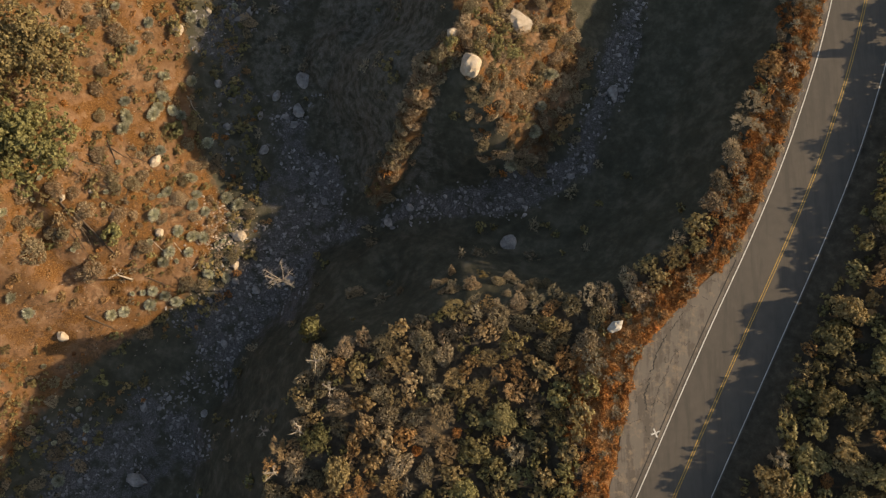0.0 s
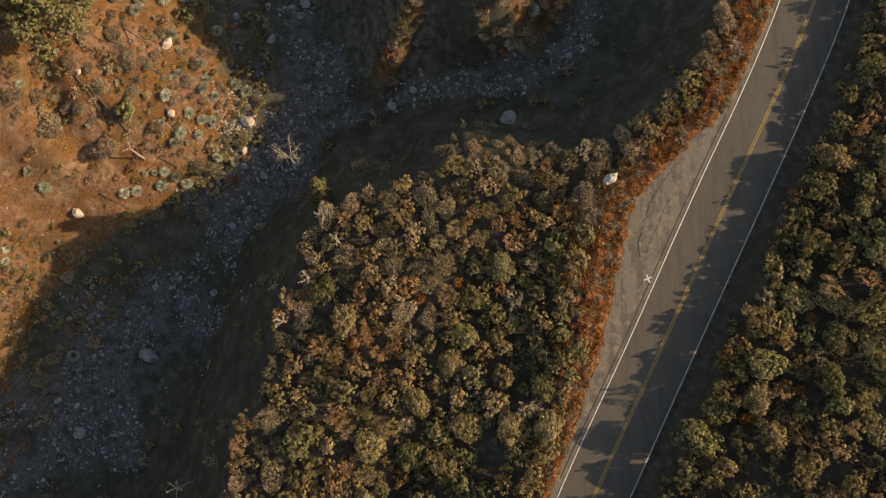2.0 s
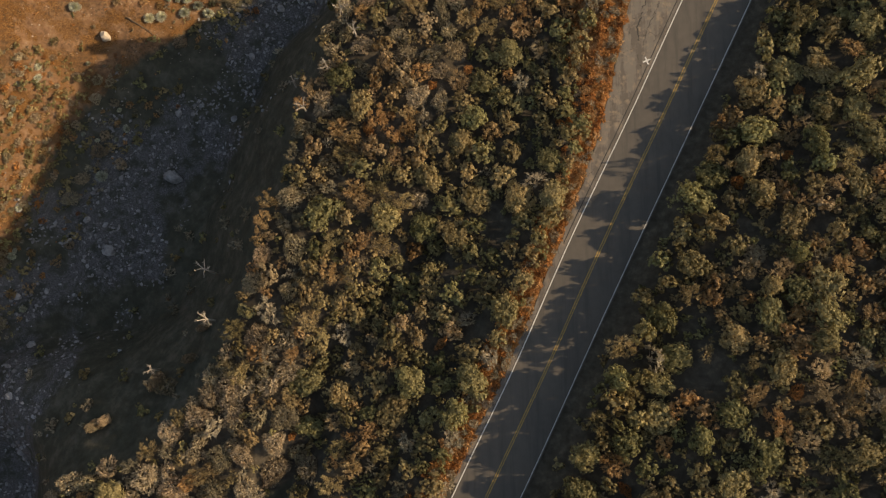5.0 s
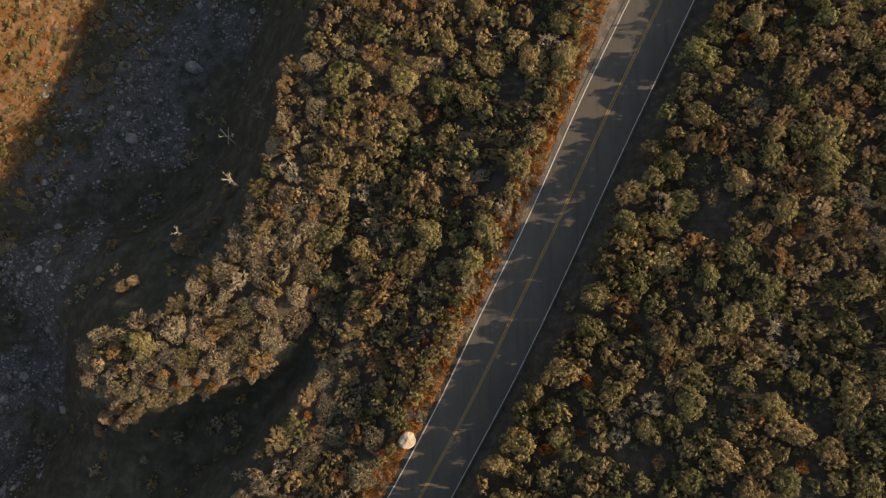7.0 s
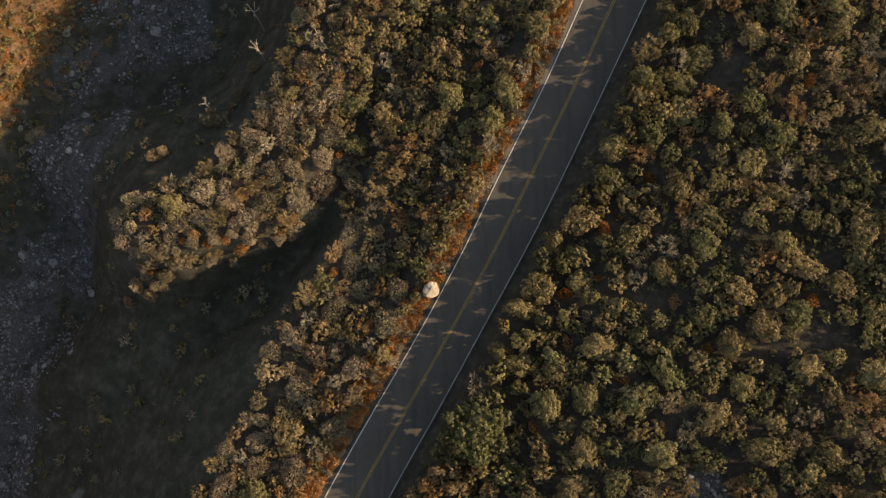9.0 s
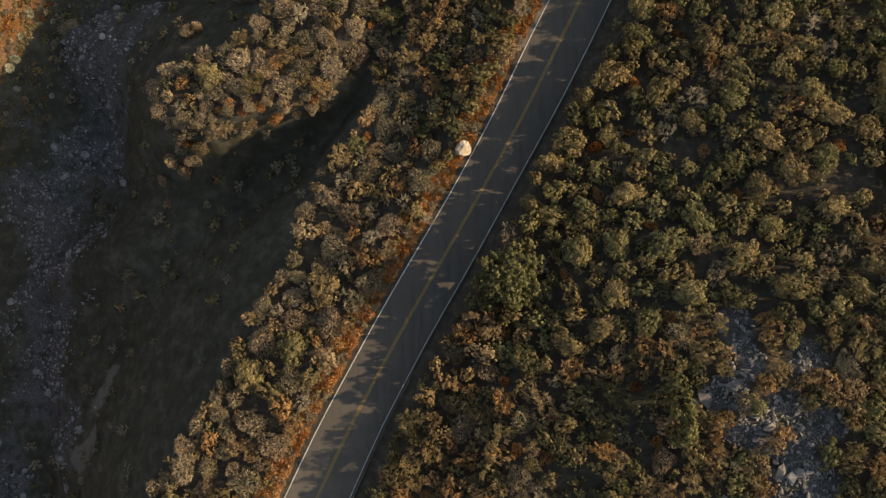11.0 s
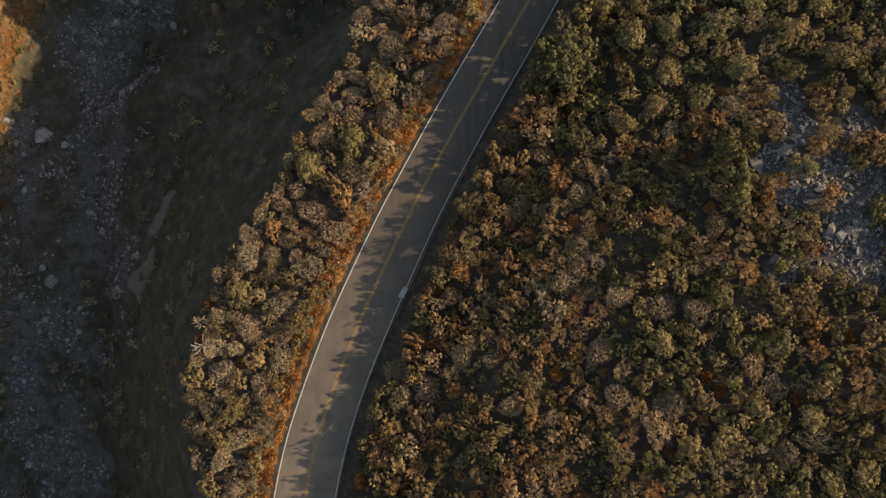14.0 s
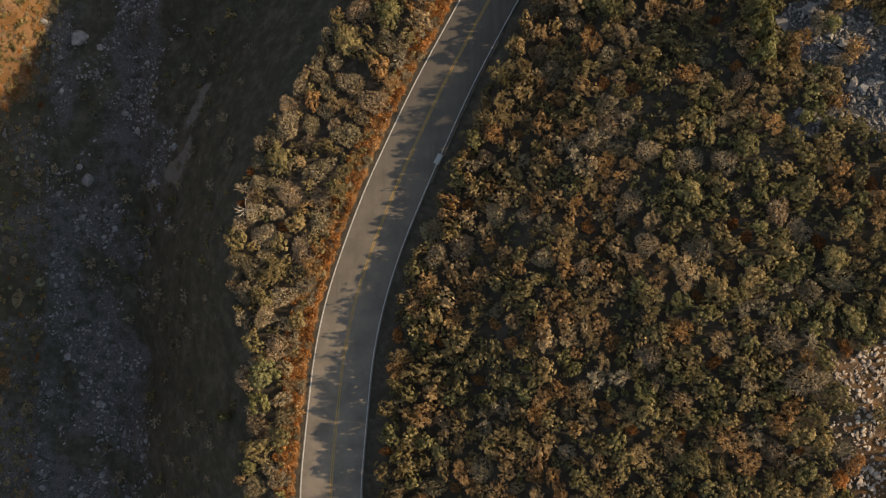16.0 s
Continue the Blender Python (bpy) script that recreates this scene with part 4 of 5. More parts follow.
def roadside():
    """Rust coloured dry brush on the verge, thick near the turnout."""
    r = np.random.default_rng(5)
    n = 9000
    ys = r.uniform(-178, 56, n)
    reach = 1.9 + 1.3 * vnoise(ys, ys * 0, 9.0) + interp(ys, [(60, 1.5), (20, 2.0), (8, 3.5), (-5, 2.8), (-20, 0.8), (-180, 0.0)])
    off = apron_w(ys) + 0.6 + reach * r.random(n) ** 1.3
    xs = beside(road_left, 0.0)(ys) - off * (road_right(ys) - road_left(ys)) / 7.55
    z, c = land(xs, ys)
    for i in range(n):
        if c["d"][i] > 3.5:
            continue
        rad = r.uniform(0.3, 0.72)
        if spots.free(xs[i], ys[i], rad, 0.5):
            spots.add(xs[i], ys[i], rad)
            p = r.random()
            (feather if p < 0.12 and rad > 0.4 else greybush if p < 0.2 else rustbush).put(xs[i], ys[i], z[i] - 0.05, rad * (1.4 if p < 0.2 else 1.25), p < 0.5, rad * 0.95, False)


roadside()


YUCCAS = [(-45.2, 47.1), (-45.6, 37.3), (-41.5, 44.4), (-41.5, 41.3), (-42.6, 38.4), (-42.0, 39.6), (-40.4, 39.6), (-39.4, 39.2), (-36.4, 53.5), (-38.2, 53.9), (-43.5, 51.8), (-38.3, 44.7), (-45.9, 39.5), (-41.5, 33.0), (-45.9, 35.4), (-37.8, 29.8), (-40.6, 27.1), (-42.1, 23.6), (-37.7, 21.2), (-36.2, 21.1), (-40.5, 18.6), (-38.1, 18.8)]
YUCCAS_LOW = [(-41.4, 17.1), (-35.8, 15.9), (-33.4, 15.4), (-43.3, 12.9), (-41.8, 12.3), (-40.5, 11.6), (-43.9, 11.0), (-49.0, 9.4), (-59.0, 9.2), (-60.5, 11.3), (-37.1, 27.3), (-37.4, 25.7), (-36.0, 25.0), (-39.4, 21.8), (-47.3, 9.9), (-33.3, 27.5), (-31.6, 26.6), (13.5, 37), (12.6, 34), (9.5, 29.5), (14.6, 41)]


def slope():
    """Yuccas, dry bushes and scrub on the sunny side of the canyon and on the spurs."""
    r = np.random.default_rng(8)
    for x, y in YUCCAS + YUCCAS_LOW:
        rad = r.uniform(0.95, 1.25)
        spots.add(x, y, rad * 0.8)
        yucca.put(x, y, float(height(x, y)[0]) + 0.05, rad)
    for k, (x, y, rad) in enumerate(((-57.0, 17.7, 2.6), (-50.1, 23.2, 1.6), (-46.8, 20.4, 1.7), (-43.7, 18.9, 1.5), (-50.6, 15.3, 2.3), (-44.5, 27.4, 1.6), (-39.2, 26.3, 1.5), (-47.0, 48.7, 2.1), (-49.4, 40.5, 1.4), (-48.8, 36.5, 1.2), (-39.8, 36.6, 1.6), (-45.0, 6.8, 1.5), (-53, 20, 1.3))):
        spots.add(x, y, rad * 0.8)
        (greenbush if k in (2, 10) else feather).put(x, y, float(height(x, y)[0]) - 0.1, rad, True, rad * 0.85)
    for x, y, rad in ((-56.5, 17.1, 2.1), (-51.0, 14.7, 1.8), (-60.2, 20.5, 1.6), (-46.9, 20.3, 1.5), (-49.3, 24.0, 1.6), (-43.3, 17.8, 1.2), (-32.2, 18.7, 1.4), (-30.0, 25.0, 1.2), (-53.0, 25.6, 1.5), (-51.2, 25.6, 1.2), (-38.8, 27.0, 1.3), (-37.5, 25.3, 1.2), (-46.7, 27.6, 1.2), (-57.6, 24.5, 1.4), (-56.7, 21.7, 1.2), (-41.2, 23.1, 1.0), (-44.6, 23.4, 1.0), (-35.6, 21.9, 1.0)):
        if spots.free(x, y, rad, 0.5):
            spots.add(x, y, rad * 0.8)
            feather.put(x, y, float(height(x, y)[0]) - 0.1, rad * 1.05, True, rad * 0.9)
    n = 16000
    xs, ys = r.uniform(-112, -60, n), r.uniform(-122, 3, n)
    z, c = land(xs, ys)
    for i in np.nonzero((c["soil"] > 0.2) & c["west"] & c["out"])[0]:
        rad, p = 0.3 + 0.7 * r.random() ** 1.5, r.random()
        if spots.free(xs[i], ys[i], rad, 0.44):
            spots.add(xs[i], ys[i], rad)
            (feather if p < 0.25 and rad > 0.6 else greybush if p < 0.12 else scrub if p < 0.62 else yucca if p < 0.64 else brush if p < 0.85 else rustbush).put(xs[i], ys[i], z[i] - 0.08, rad * 1.1, p < 0.4, rad * 0.8, False)
    n = 42000
    xs, ys = r.uniform(-112, 30, n), r.uniform(-186, 60, n)
    z, c = land(xs, ys)
    cover = 0.6 * fbm(xs, ys, 11, 3) + 0.6 * fbm(xs, ys, 5, 3)
    for i in range(n):
        if not c["out"][i]:
            continue
        x, y, p = xs[i], ys[i], r.random()
        bare = float(y < 17 and x < -49 and y > 2)
        rich = float(not bare and y > 10 and x > -60)
        if c["west"][i] and c["side"][i] > 0.3:
            rad = 0.3 + 1.0 * r.random() ** 1.8
            if cover[i] + 0.3 * (p - 0.5) < -0.05 + 0.24 * bare - 0.1 * (y < -14) - 0.12 * rich or not spots.free(x, y, rad, 0.72 - 0.1 * rich):
                continue
            spots.add(x, y, rad)
            if p < 0.06:
                yucca.put(x, y, z[i], max(rad, 0.5))
            elif p < 0.4 and rad > 0.6:
                feather.put(x, y, z[i] - 0.1, rad * 1.35, x > -70, rad * 0.9, rad > 1.0)
            elif p < 0.3:
                greybush.put(x, y, z[i] - 0.1, rad * 1.25, x > -70, None, False)
            elif p < 0.5 and rad > 0.7:
                chamise.put(x, y, z[i] - 0.1, rad * 1.2, x > -70, rad * 0.8, rad > 1.1)
            elif p < 0.72:
                scrub.put(x, y, z[i] - 0.1, rad * 1.2, x > -70, rad * 0.8)
            elif p < 0.9:
                brush.put(x, y, z[i] - 0.05, rad * 0.95, x > -70, rad * 0.6)
            else:
                rustbush.put(x, y, z[i] - 0.05, rad * 0.7, False, rad * 0.5, False)
        elif c["spur"][i] and y < 56:
            rad = r.uniform(0.4, 1.5)
            if spots.free(x, y, rad, 0.46):
                spots.add(x, y, rad)
                (feather if p < 0.6 and rad > 0.6 else greybush if p < 0.6 else rustbush if p < 0.67 else oak if x < 9 else chamise).put(x, y, z[i] - 0.1, rad * 1.15, True, rad * 0.8, rad > 0.9)
        elif c["gravel"][i] < 0.45 and p < 0.07 and cover[i] > -0.05 and x > -97:
            rad = r.uniform(0.4, 1.2)
            if spots.free(x, y, rad, 0.95):
                spots.add(x, y, rad)
                (greybush if p < 0.04 else scrub).put(x, y, z[i] - 0.15, rad, False, None, False)


for (ax, ay, az), (bx, by, bz) in zip(RIB[:4], RIB[1:5]):
    for k in range(34):
        s1 = (k + rng.random()) / 34
        x, y = ax + s1 * (bx - ax) + rng.normal(0, 0.9), ay + s1 * (by - ay) + rng.normal(0, 0.9)
        rad = rng.uniform(0.5, 1.0)
        if abs(ay + s1 * (by - ay) - 35.0) > 1.0 and spots.free(x, y, rad, 0.42):
            spots.add(x, y, rad)
            (rustbush if rng.random() < 0.06 else feather).put(x, y, float(height(x, y)[0]) - 0.1, rad * 1.3, True, rad, False)
spur_rng = np.random.default_rng(19)
for k in range(260):
    x, y = spur_rng.uniform(2.5, 14.5), spur_rng.uniform(28.5, 40)
    rad, p = spur_rng.uniform(0.4, 1.0), spur_rng.random()
    if x > 1.5 + 0.4 * (39 - y) and spots.free(x, y, rad, 0.48):
        spots.add(x, y, rad)
        (rustbush if p < 0.2 else feather).put(x, y, float(height(x, y)[0]) - 0.1, rad * 1.2, True, rad, False)
slope()


# ---- single trees ----
for bx, by, br, bh in ((16.3, -105.0, 1.8, 3.2), (16.8, -107.8, 2.1, 3.4), (17.0, -110.8, 1.8, 3.0), (-47.1, -151.6, 2.3, 3.6), (-47.7, -154.5, 1.7, 2.6), (-54.0, -157.6, 1.2, 2.0), (-17.2, 6.4, 1.7, 5.2), (44.5, -21, 1.6, 1.9), (7, -83, 1.5, 2.2)):
    greenbush.put(bx, by, float(height(bx, by)[0]) - 0.1, br, True, bh)
greenbush.put(57.6, 39.7, float(height(57.6, 39.7)[0]), 0.8, True, 3.0)
for k, (bx, by) in enumerate(((25.2, -107.2), (22.0, -108.9), (20.2, -110.1), (23.6, -113.1), (25.4, -113.7), (25.5, -116.7), (21.9, -118.9), (27.2, -97.1), (20.6, -112.3))):
    (greenbush if k % 3 == 0 else chamise).put(bx, by, float(height(bx, by)[0]) - 0.1, 1.2 + 0.15 * (k % 3), True, 1.3)
greenbush.finish("")
scrub.finish("low dull olive scrub across the canyon sides")
oak.finish("dense thicket of olive green scrub oaks")
chamise.finish("thicket of tan brown dry chaparral bushes")
bigoak.finish("large domed scrub oaks of the wood")
feather.finish("grey-tan feathery chaparral bushes")
greybush.finish("pale grey leafless twiggy bushes")
rustbush.finish("rust orange dried brush along the roadside")
brush.finish("low brown dry brush of the canyon side")
yucca.finish("blue-green spiky yuccas")


def tree(x, y, tall, spread, mat, label, seed, trunk_r=0.28, flat=0.5):
    """A broad tree: tapered trunk, limbs, and a crown of clumps with gaps."""
    r = np.random.default_rng(seed)
    z = float(height(x, y)[0])
    top = tagged(new("tree"), label, "tree")
    top.matrix_basis = pose(x, y, z)
    fork = tall * 0.42
    v, f = tube([(0, 0, -0.5), (0.1, 0.05, fork * 0.6), (0.05, -0.1, fork), (0.2, 0.1, tall * 0.8)], [trunk_r * 1.3, trunk_r, trunk_r * 0.8, 0.05], 8)
    child("trunk", mesh_np("trunk", v, [(f, 0)], [BARK]), top)
    pts, nrm = [], []
    for k in range(9):
        w = 2.4 * k + r.normal(0, 0.2)
        q = spread * (0.25 + 0.55 * (k % 3) / 2)
        end = np.array([q * math.cos(w), q * math.sin(w), tall * (0.95 - flat * 0.55 * (q / spread)) + r.normal(0, 0.3)])
        start = np.array([0.06, 0, fork * r.uniform(0.7, 1.2)])
        lv, lf = tube([start, start + (end - start) * 0.5 + np.array([0, 0, 0.3]), end * 0.98], [trunk_r * 0.5, trunk_r * 0.3, 0.03], 5)
        child("limb", mesh_np("limb", lv, [(lf, 0)], [BARK]), top)
        for j in range(8):
            cc = end * np.array([r.uniform(0.55, 1.0)] * 2 + [1.0]) + r.normal(0, 1, 3) * np.array([spread, spread, tall * 0.3]) * 0.2
            lr = spread * r.uniform(0.13, 0.24)
            for e in unit(r.normal(0, 1, (19, 3)) + np.array([0, 0, 0.4])):
                o = unit(r.normal(0, 1, (11, 3)) + e * 0.6)
                pts.append(cc + e * lr * r.uniform(0.7, 1.15) + o * 0.25 * r.uniform(0.4, 1.3, (11, 1)))
                nrm.append(o + e * 0.6 + np.array([0, 0, 0.2]))
    v, f, soft = leaves(np.concatenate(pts), np.concatenate(nrm), 0.27, r, 0.5)
    child("crown", mesh_np("crown", v, [(f, 0)], [mat], normals=soft), top)


tree(-53.6, 30.0, 10.5, 6.0, GREEN, "broad green evergreen oak on orange soil", 1)
tree(-53.5, 42.0, 10.0, 6.8, OLIVE, "broad brownish tree with thinning crown on orange soil", 2)
tree(-60.5, 36.5, 10.0, 5.5, OLIVE, "brownish tree with thinning crown on orange soil", 3)
tree(-2.6, -91.6, 4.9, 4.2, GREEN, "round dark green tree rising beside the road", 4, 0.22, 0.6)


def bare_tree(x, y, top_z, spread, seed, lean=0.0, label="bleached bare dead tree with spreading branches"):
    """A dead tree: trunk and forked bare branches."""
    r = np.random.default_rng(seed)
    z = float(height(x, y)[0]) - 0.2
    tall = max(top_z - z, 1.5)
    top = tagged(new("dead_tree"), label, "dead tree", "dead trees")
    top.matrix_basis = pose(x, y, z, lean * 0.4, lean, r.uniform(0, 360))
    fork = max(tall - spread * 1.1, tall * 0.35)
    v, f = tube([(0, 0, -0.3), (0.05, 0, fork * 0.5), (0, 0.05, fork)], [0.16, 0.12, 0.09], 6)
    child("trunk", mesh_np("trunk", v, [(f, 0)], [DEADWOOD]), top)
    for k in range(9 if spread > 1.5 else 5):
        w = 2.4 * k + r.normal(0, 0.5)
        q = spread * r.uniform(0.4, 1.05)
        end = np.array([q * math.cos(w), q * math.sin(w), tall - 0.4 * q + r.normal(0, 0.15)])
        start = np.array([0, 0.03, fork * r.uniform(0.85, 1.0)])
        mid = start + (end - start) * 0.5 + r.normal(0, 0.12, 3)
        twigs = [tube([start, mid, end], [0.075, 0.05, 0.018], 4)]
        for j in range(13 if spread > 2.2 else 7):
            a = mid + (end - mid) * r.uniform(0, 0.9)
            twigs.append(tube([a, a + unit(r.normal(0, 1, (1, 3)) + unit((end - start)[None]) * 1.2)[0] * spread * r.uniform(0.2, 0.45)], [0.03, 0.01], 3))
        v, f = merge(twigs)
        child("branch", mesh_np("branch", v, [(f, 0)], [DEADWOOD]), top)


for args in ((-23.0, 14.0, -13.5, 2.7, 1), (-34.8, -32.5, -9.5, 1.2, 2), (-33.2, -39.6, -6.3, 1.3, 3), (-41.7, -46.3, -10.5, 1.0, 4), (-50.5, -128.6, -4.0, 1.6, 5), (-45.8, 14.5, -13.0, 1.3, 6), (-22.6, -6.4, -6.5, 0.9, 7), (-13.6, -1.2, -1.6, 1.1, 11), (-17.4, -5.7, -2.6, 1.1, 12), (-20.5, -11.2, -3.6, 1.1, 13), (-15.6, 2.2, -2.0, 1.1, 14)):
    bare_tree(*args)


def log(x, y, length, rad, turn, mat, seed):
    """A fallen trunk with broken branch stubs, lying along the slope."""
    r = np.random.default_rng(seed)
    w = radians(turn)
    steps = np.linspace(-0.5, 0.5, 6) * length
    px, py = x + steps * math.cos(w), y + steps * math.sin(w) + r.normal(0, 0.08, 6)
    pz = height(px, py) + rad * 0.7
    o = np.array([x, y, float(height(x, y)[0])])
    path = np.stack([px, py, np.polyval(np.polyfit(steps, pz, 2), steps)], 1) - o
    pieces = [tube(path, np.linspace(rad, rad * 0.45, 6), 6)]
    top = tagged(new("log"), "weathered fallen tree trunk lying on the slope", "log", "fallen trunks")
    top.matrix_basis = pose(*o)
    child("trunk", mesh_np("trunk", *[pieces[0][0]], [(pieces[0][1], 0)], [mat]), top)
    for k in range(6):
        a = path[1 + k % 5]
        d = np.array([math.cos(w + r.choice((-0.9, 0.9))), math.sin(w + r.choice((-0.9, 0.9))), r.uniform(0.1, 0.6)])
        v, f = tube([a, a + d * r.uniform(0.3, 0.9)], [rad * 0.4, 0.012], 4)
        child("branch", mesh_np("branch", v, [(f, 0)], [mat]), top)


TRUNKS = [(-49.5, 20.5, 7.0, 0.17, -52), (-51.5, 22.0, 5.0, 0.13, -58), (-44.6, 27.5, 5.5, 0.1, -28), (-37.2, 17.6, 3.2, 0.08, 52), (-47.5, 29.5, 4.5, 0.1, -20), (-50.5, 8.2, 4.0, 0.14, -30), (-38.0, 40.8, 3.6, 0.08, -60), (-46.2, 31.8, 4.0, 0.09, -30), (-42.5, 14.4, 3.0, 0.12, -25), (-54.5, 21.2, 4.0, 0.1, 20), (-49.5, 29.8, 5.0, 0.1, -20)]
FAR_TRUNKS = [(-47.7, 26.8, 5.0, 0.1, -12), (-47.0, 31.6, 4.2, 0.12, -67), (-43.8, 31.3, 3.4, 0.09, -16), (-50.6, 19.6, 5.7, 0.15, -69), (-50.2, 20.6, 1.4, 0.1, -72), (-39.3, 18.9, 2.8, 0.07, -59), (-41.7, 19.1, 3.0, 0.07, -43), (-39.3, 31.4, 2.7, 0.06, -109), (-45.2, 25.7, 3.0, 0.08, -109), (-47.8, 24.8, 3.1, 0.08, -26)]
for k, args in enumerate(TRUNKS + FAR_TRUNKS):
    log(*args, DEADWOOD if k in (3, 6, 16, 17) else OLD_BARK, k)


for k in range(16):
    upper = k % 2
    log((-49.0 if upper else -51.6) + rng.normal(0, 2.2 if upper else 1.0), (27.6 if upper else 20.4) + rng.normal(0, 1.8), rng.uniform(2.5, 5.5), rng.uniform(0.05, 0.11), (-32 if upper else -58) + rng.normal(0, 7), OLD_BARK, 40 + k)


# ---- rocks ----
def ico(sub):
    bm = bmesh.new()
    bmesh.ops.create_icosphere(bm, subdivisions=sub, radius=1.0)
    v = np.array([p.co[:] for p in bm.verts])
    f = np.array([[q.index for q in t.verts] for t in bm.faces])
    bm.free()
    return v, f


ICO2, ICO3 = ico(2), ico(3)


def rock_arrays(seed, base, angular=0.5, deep=0.62):
    """A boulder of radius about 1 m, with flat broken faces."""
    r = np.random.default_rng(seed)
    v, f = base
    v = v * (1 + r.normal(0, 0.03, (len(v), 1)))
    off = r.uniform(0, 50, 3)
    v = v * np.array([[1 + 0.28 * noise.noise(Vector(p * 1.3 + off)) + 0.12 * noise.noise(Vector(p * 3.5 + off))] for p in v])
    for k in range(9):
        d = unit(r.normal(0, 1, (1, 3)))[0]
        cut = r.uniform(deep, 0.9) if r.random() < angular + 0.3 else 1.0
        over = np.clip(v @ d - cut, 0, None)
        v = v - over[:, None] * d * 0.95
    return v * np.array([1.0, r.uniform(0.7, 1.0), r.uniform(0.55, 0.8)]), f


ROCK3 = [rock_arrays(k, ICO3) for k in range(5)]
ROCK2 = [rock_arrays(20 + k, ICO2) for k in range(6)]


def shard_arrays(seed):
    """An angular broken stone: the hull of a few points."""
    r = np.random.default_rng(seed)
    bm = bmesh.new()
    for p in unit(r.normal(0, 1, (11, 3))) * r.uniform(0.75, 1.1, (11, 1)) * np.array([1.1, r.uniform(0.55, 0.9), r.uniform(0.35, 0.6)]):
        bm.verts.new(p)
    bmesh.ops.convex_hull(bm, input=bm.verts[:])
    loose = [p for p in bm.verts if not p.link_faces]
    bmesh.ops.delete(bm, geom=loose, context="VERTS")
    bmesh.ops.triangulate(bm, faces=bm.faces[:])
    bm.verts.index_update()
    v = np.array([p.co[:] for p in bm.verts])
    f = np.array([[q.index for q in t.verts] for t in bm.faces])
    bm.free()
    return v, f


SHARD = [shard_arrays(60 + k) for k in range(9)]
ROCK_MESH = {}


def boulder(x, y, r, mat, label, group, shape, turn, squash=1.0, sink=0.3):
    key = (shape, mat.name)
    if key not in ROCK_MESH:
        v, f = (ROCK3 + ROCK2 + SHARD)[shape]
        ROCK_MESH[key] = mesh_np("boulder", v, [(f, 0)], [mat])
    ob = tagged(new("boulder", ROCK_MESH[key]), label, "boulder", group)
    ob.matrix_basis = pose(x, y, float(height(x, y)[0]) + r * (0.5 - sink), 0, 0, turn) @ Matrix.Diagonal((r, r, r * squash, 1))


for k, (x, y, r) in enumerate(((-40.0, 51.8, 1.0), (-42.1, 31.4, 1.05), (-36.0, 55.9, 0.7), (-41.7, 21.3, 0.75), (-31.4, 21.8, 1.2), (-36.2, 17.2, 0.6), (-32.0, 17.3, 0.7), (-52.4, 24.6, 0.6), (-55.8, 6.2, 0.95), (-49.3, 26.0, 0.5))):
    boulder(x, y, r, PALE_ROCK, "pale tan boulder half buried in orange soil", "boulders on the slope", k % 5, 40 * k)
boulder(20.6, 6.2, 1.05, CHALK, "pale white boulder at the edge of the turnout", "", 1, 20, 1.0, 0.1)
boulder(-8.3, -74.4, 1.2, PALE_ROCK, "smooth pale tan boulder at the road's edge", "", 0, 70, 1.2, 0.05)
boulder(10.1, 46.6, 1.9, PALE_ROCK, "large pale boulder on the sunlit spur", "", 2, 130, 1.0, 0.2)
boulder(3.6, 39.3, 1.7, PALE_ROCK, "large brownish boulder on the sunlit spur", "", 3, 100, 1.2, 0.1)
boulder(1.2, 43.5, 0.8, PALE_ROCK, "pale boulder on the sunlit spur", "", 4, 10, 1.2, 0.1)
for k, (x, y, r) in enumerate(((-21.8, 46.0, 1.4), (-26.0, 43.6, 0.9), (-22.5, 41.3, 1.2), (-33.5, 38.7, 0.7), (-27.9, 35.2, 0.9), (9.2, 18.9, 1.3), (-46.4, -15.1, 1.6), (-91.6, -91.6, 1.9), (-90.0, -118.0, 1.3), (-80, -66, 1.0), (-57, -27, 1.1), (-28.5, 40.5, 0.7))):
    boulder(x, y, r, CREEK_ROCK, "grey granite boulder on the shaded creek bed", "creek boulders", k % 5, 55 * k)


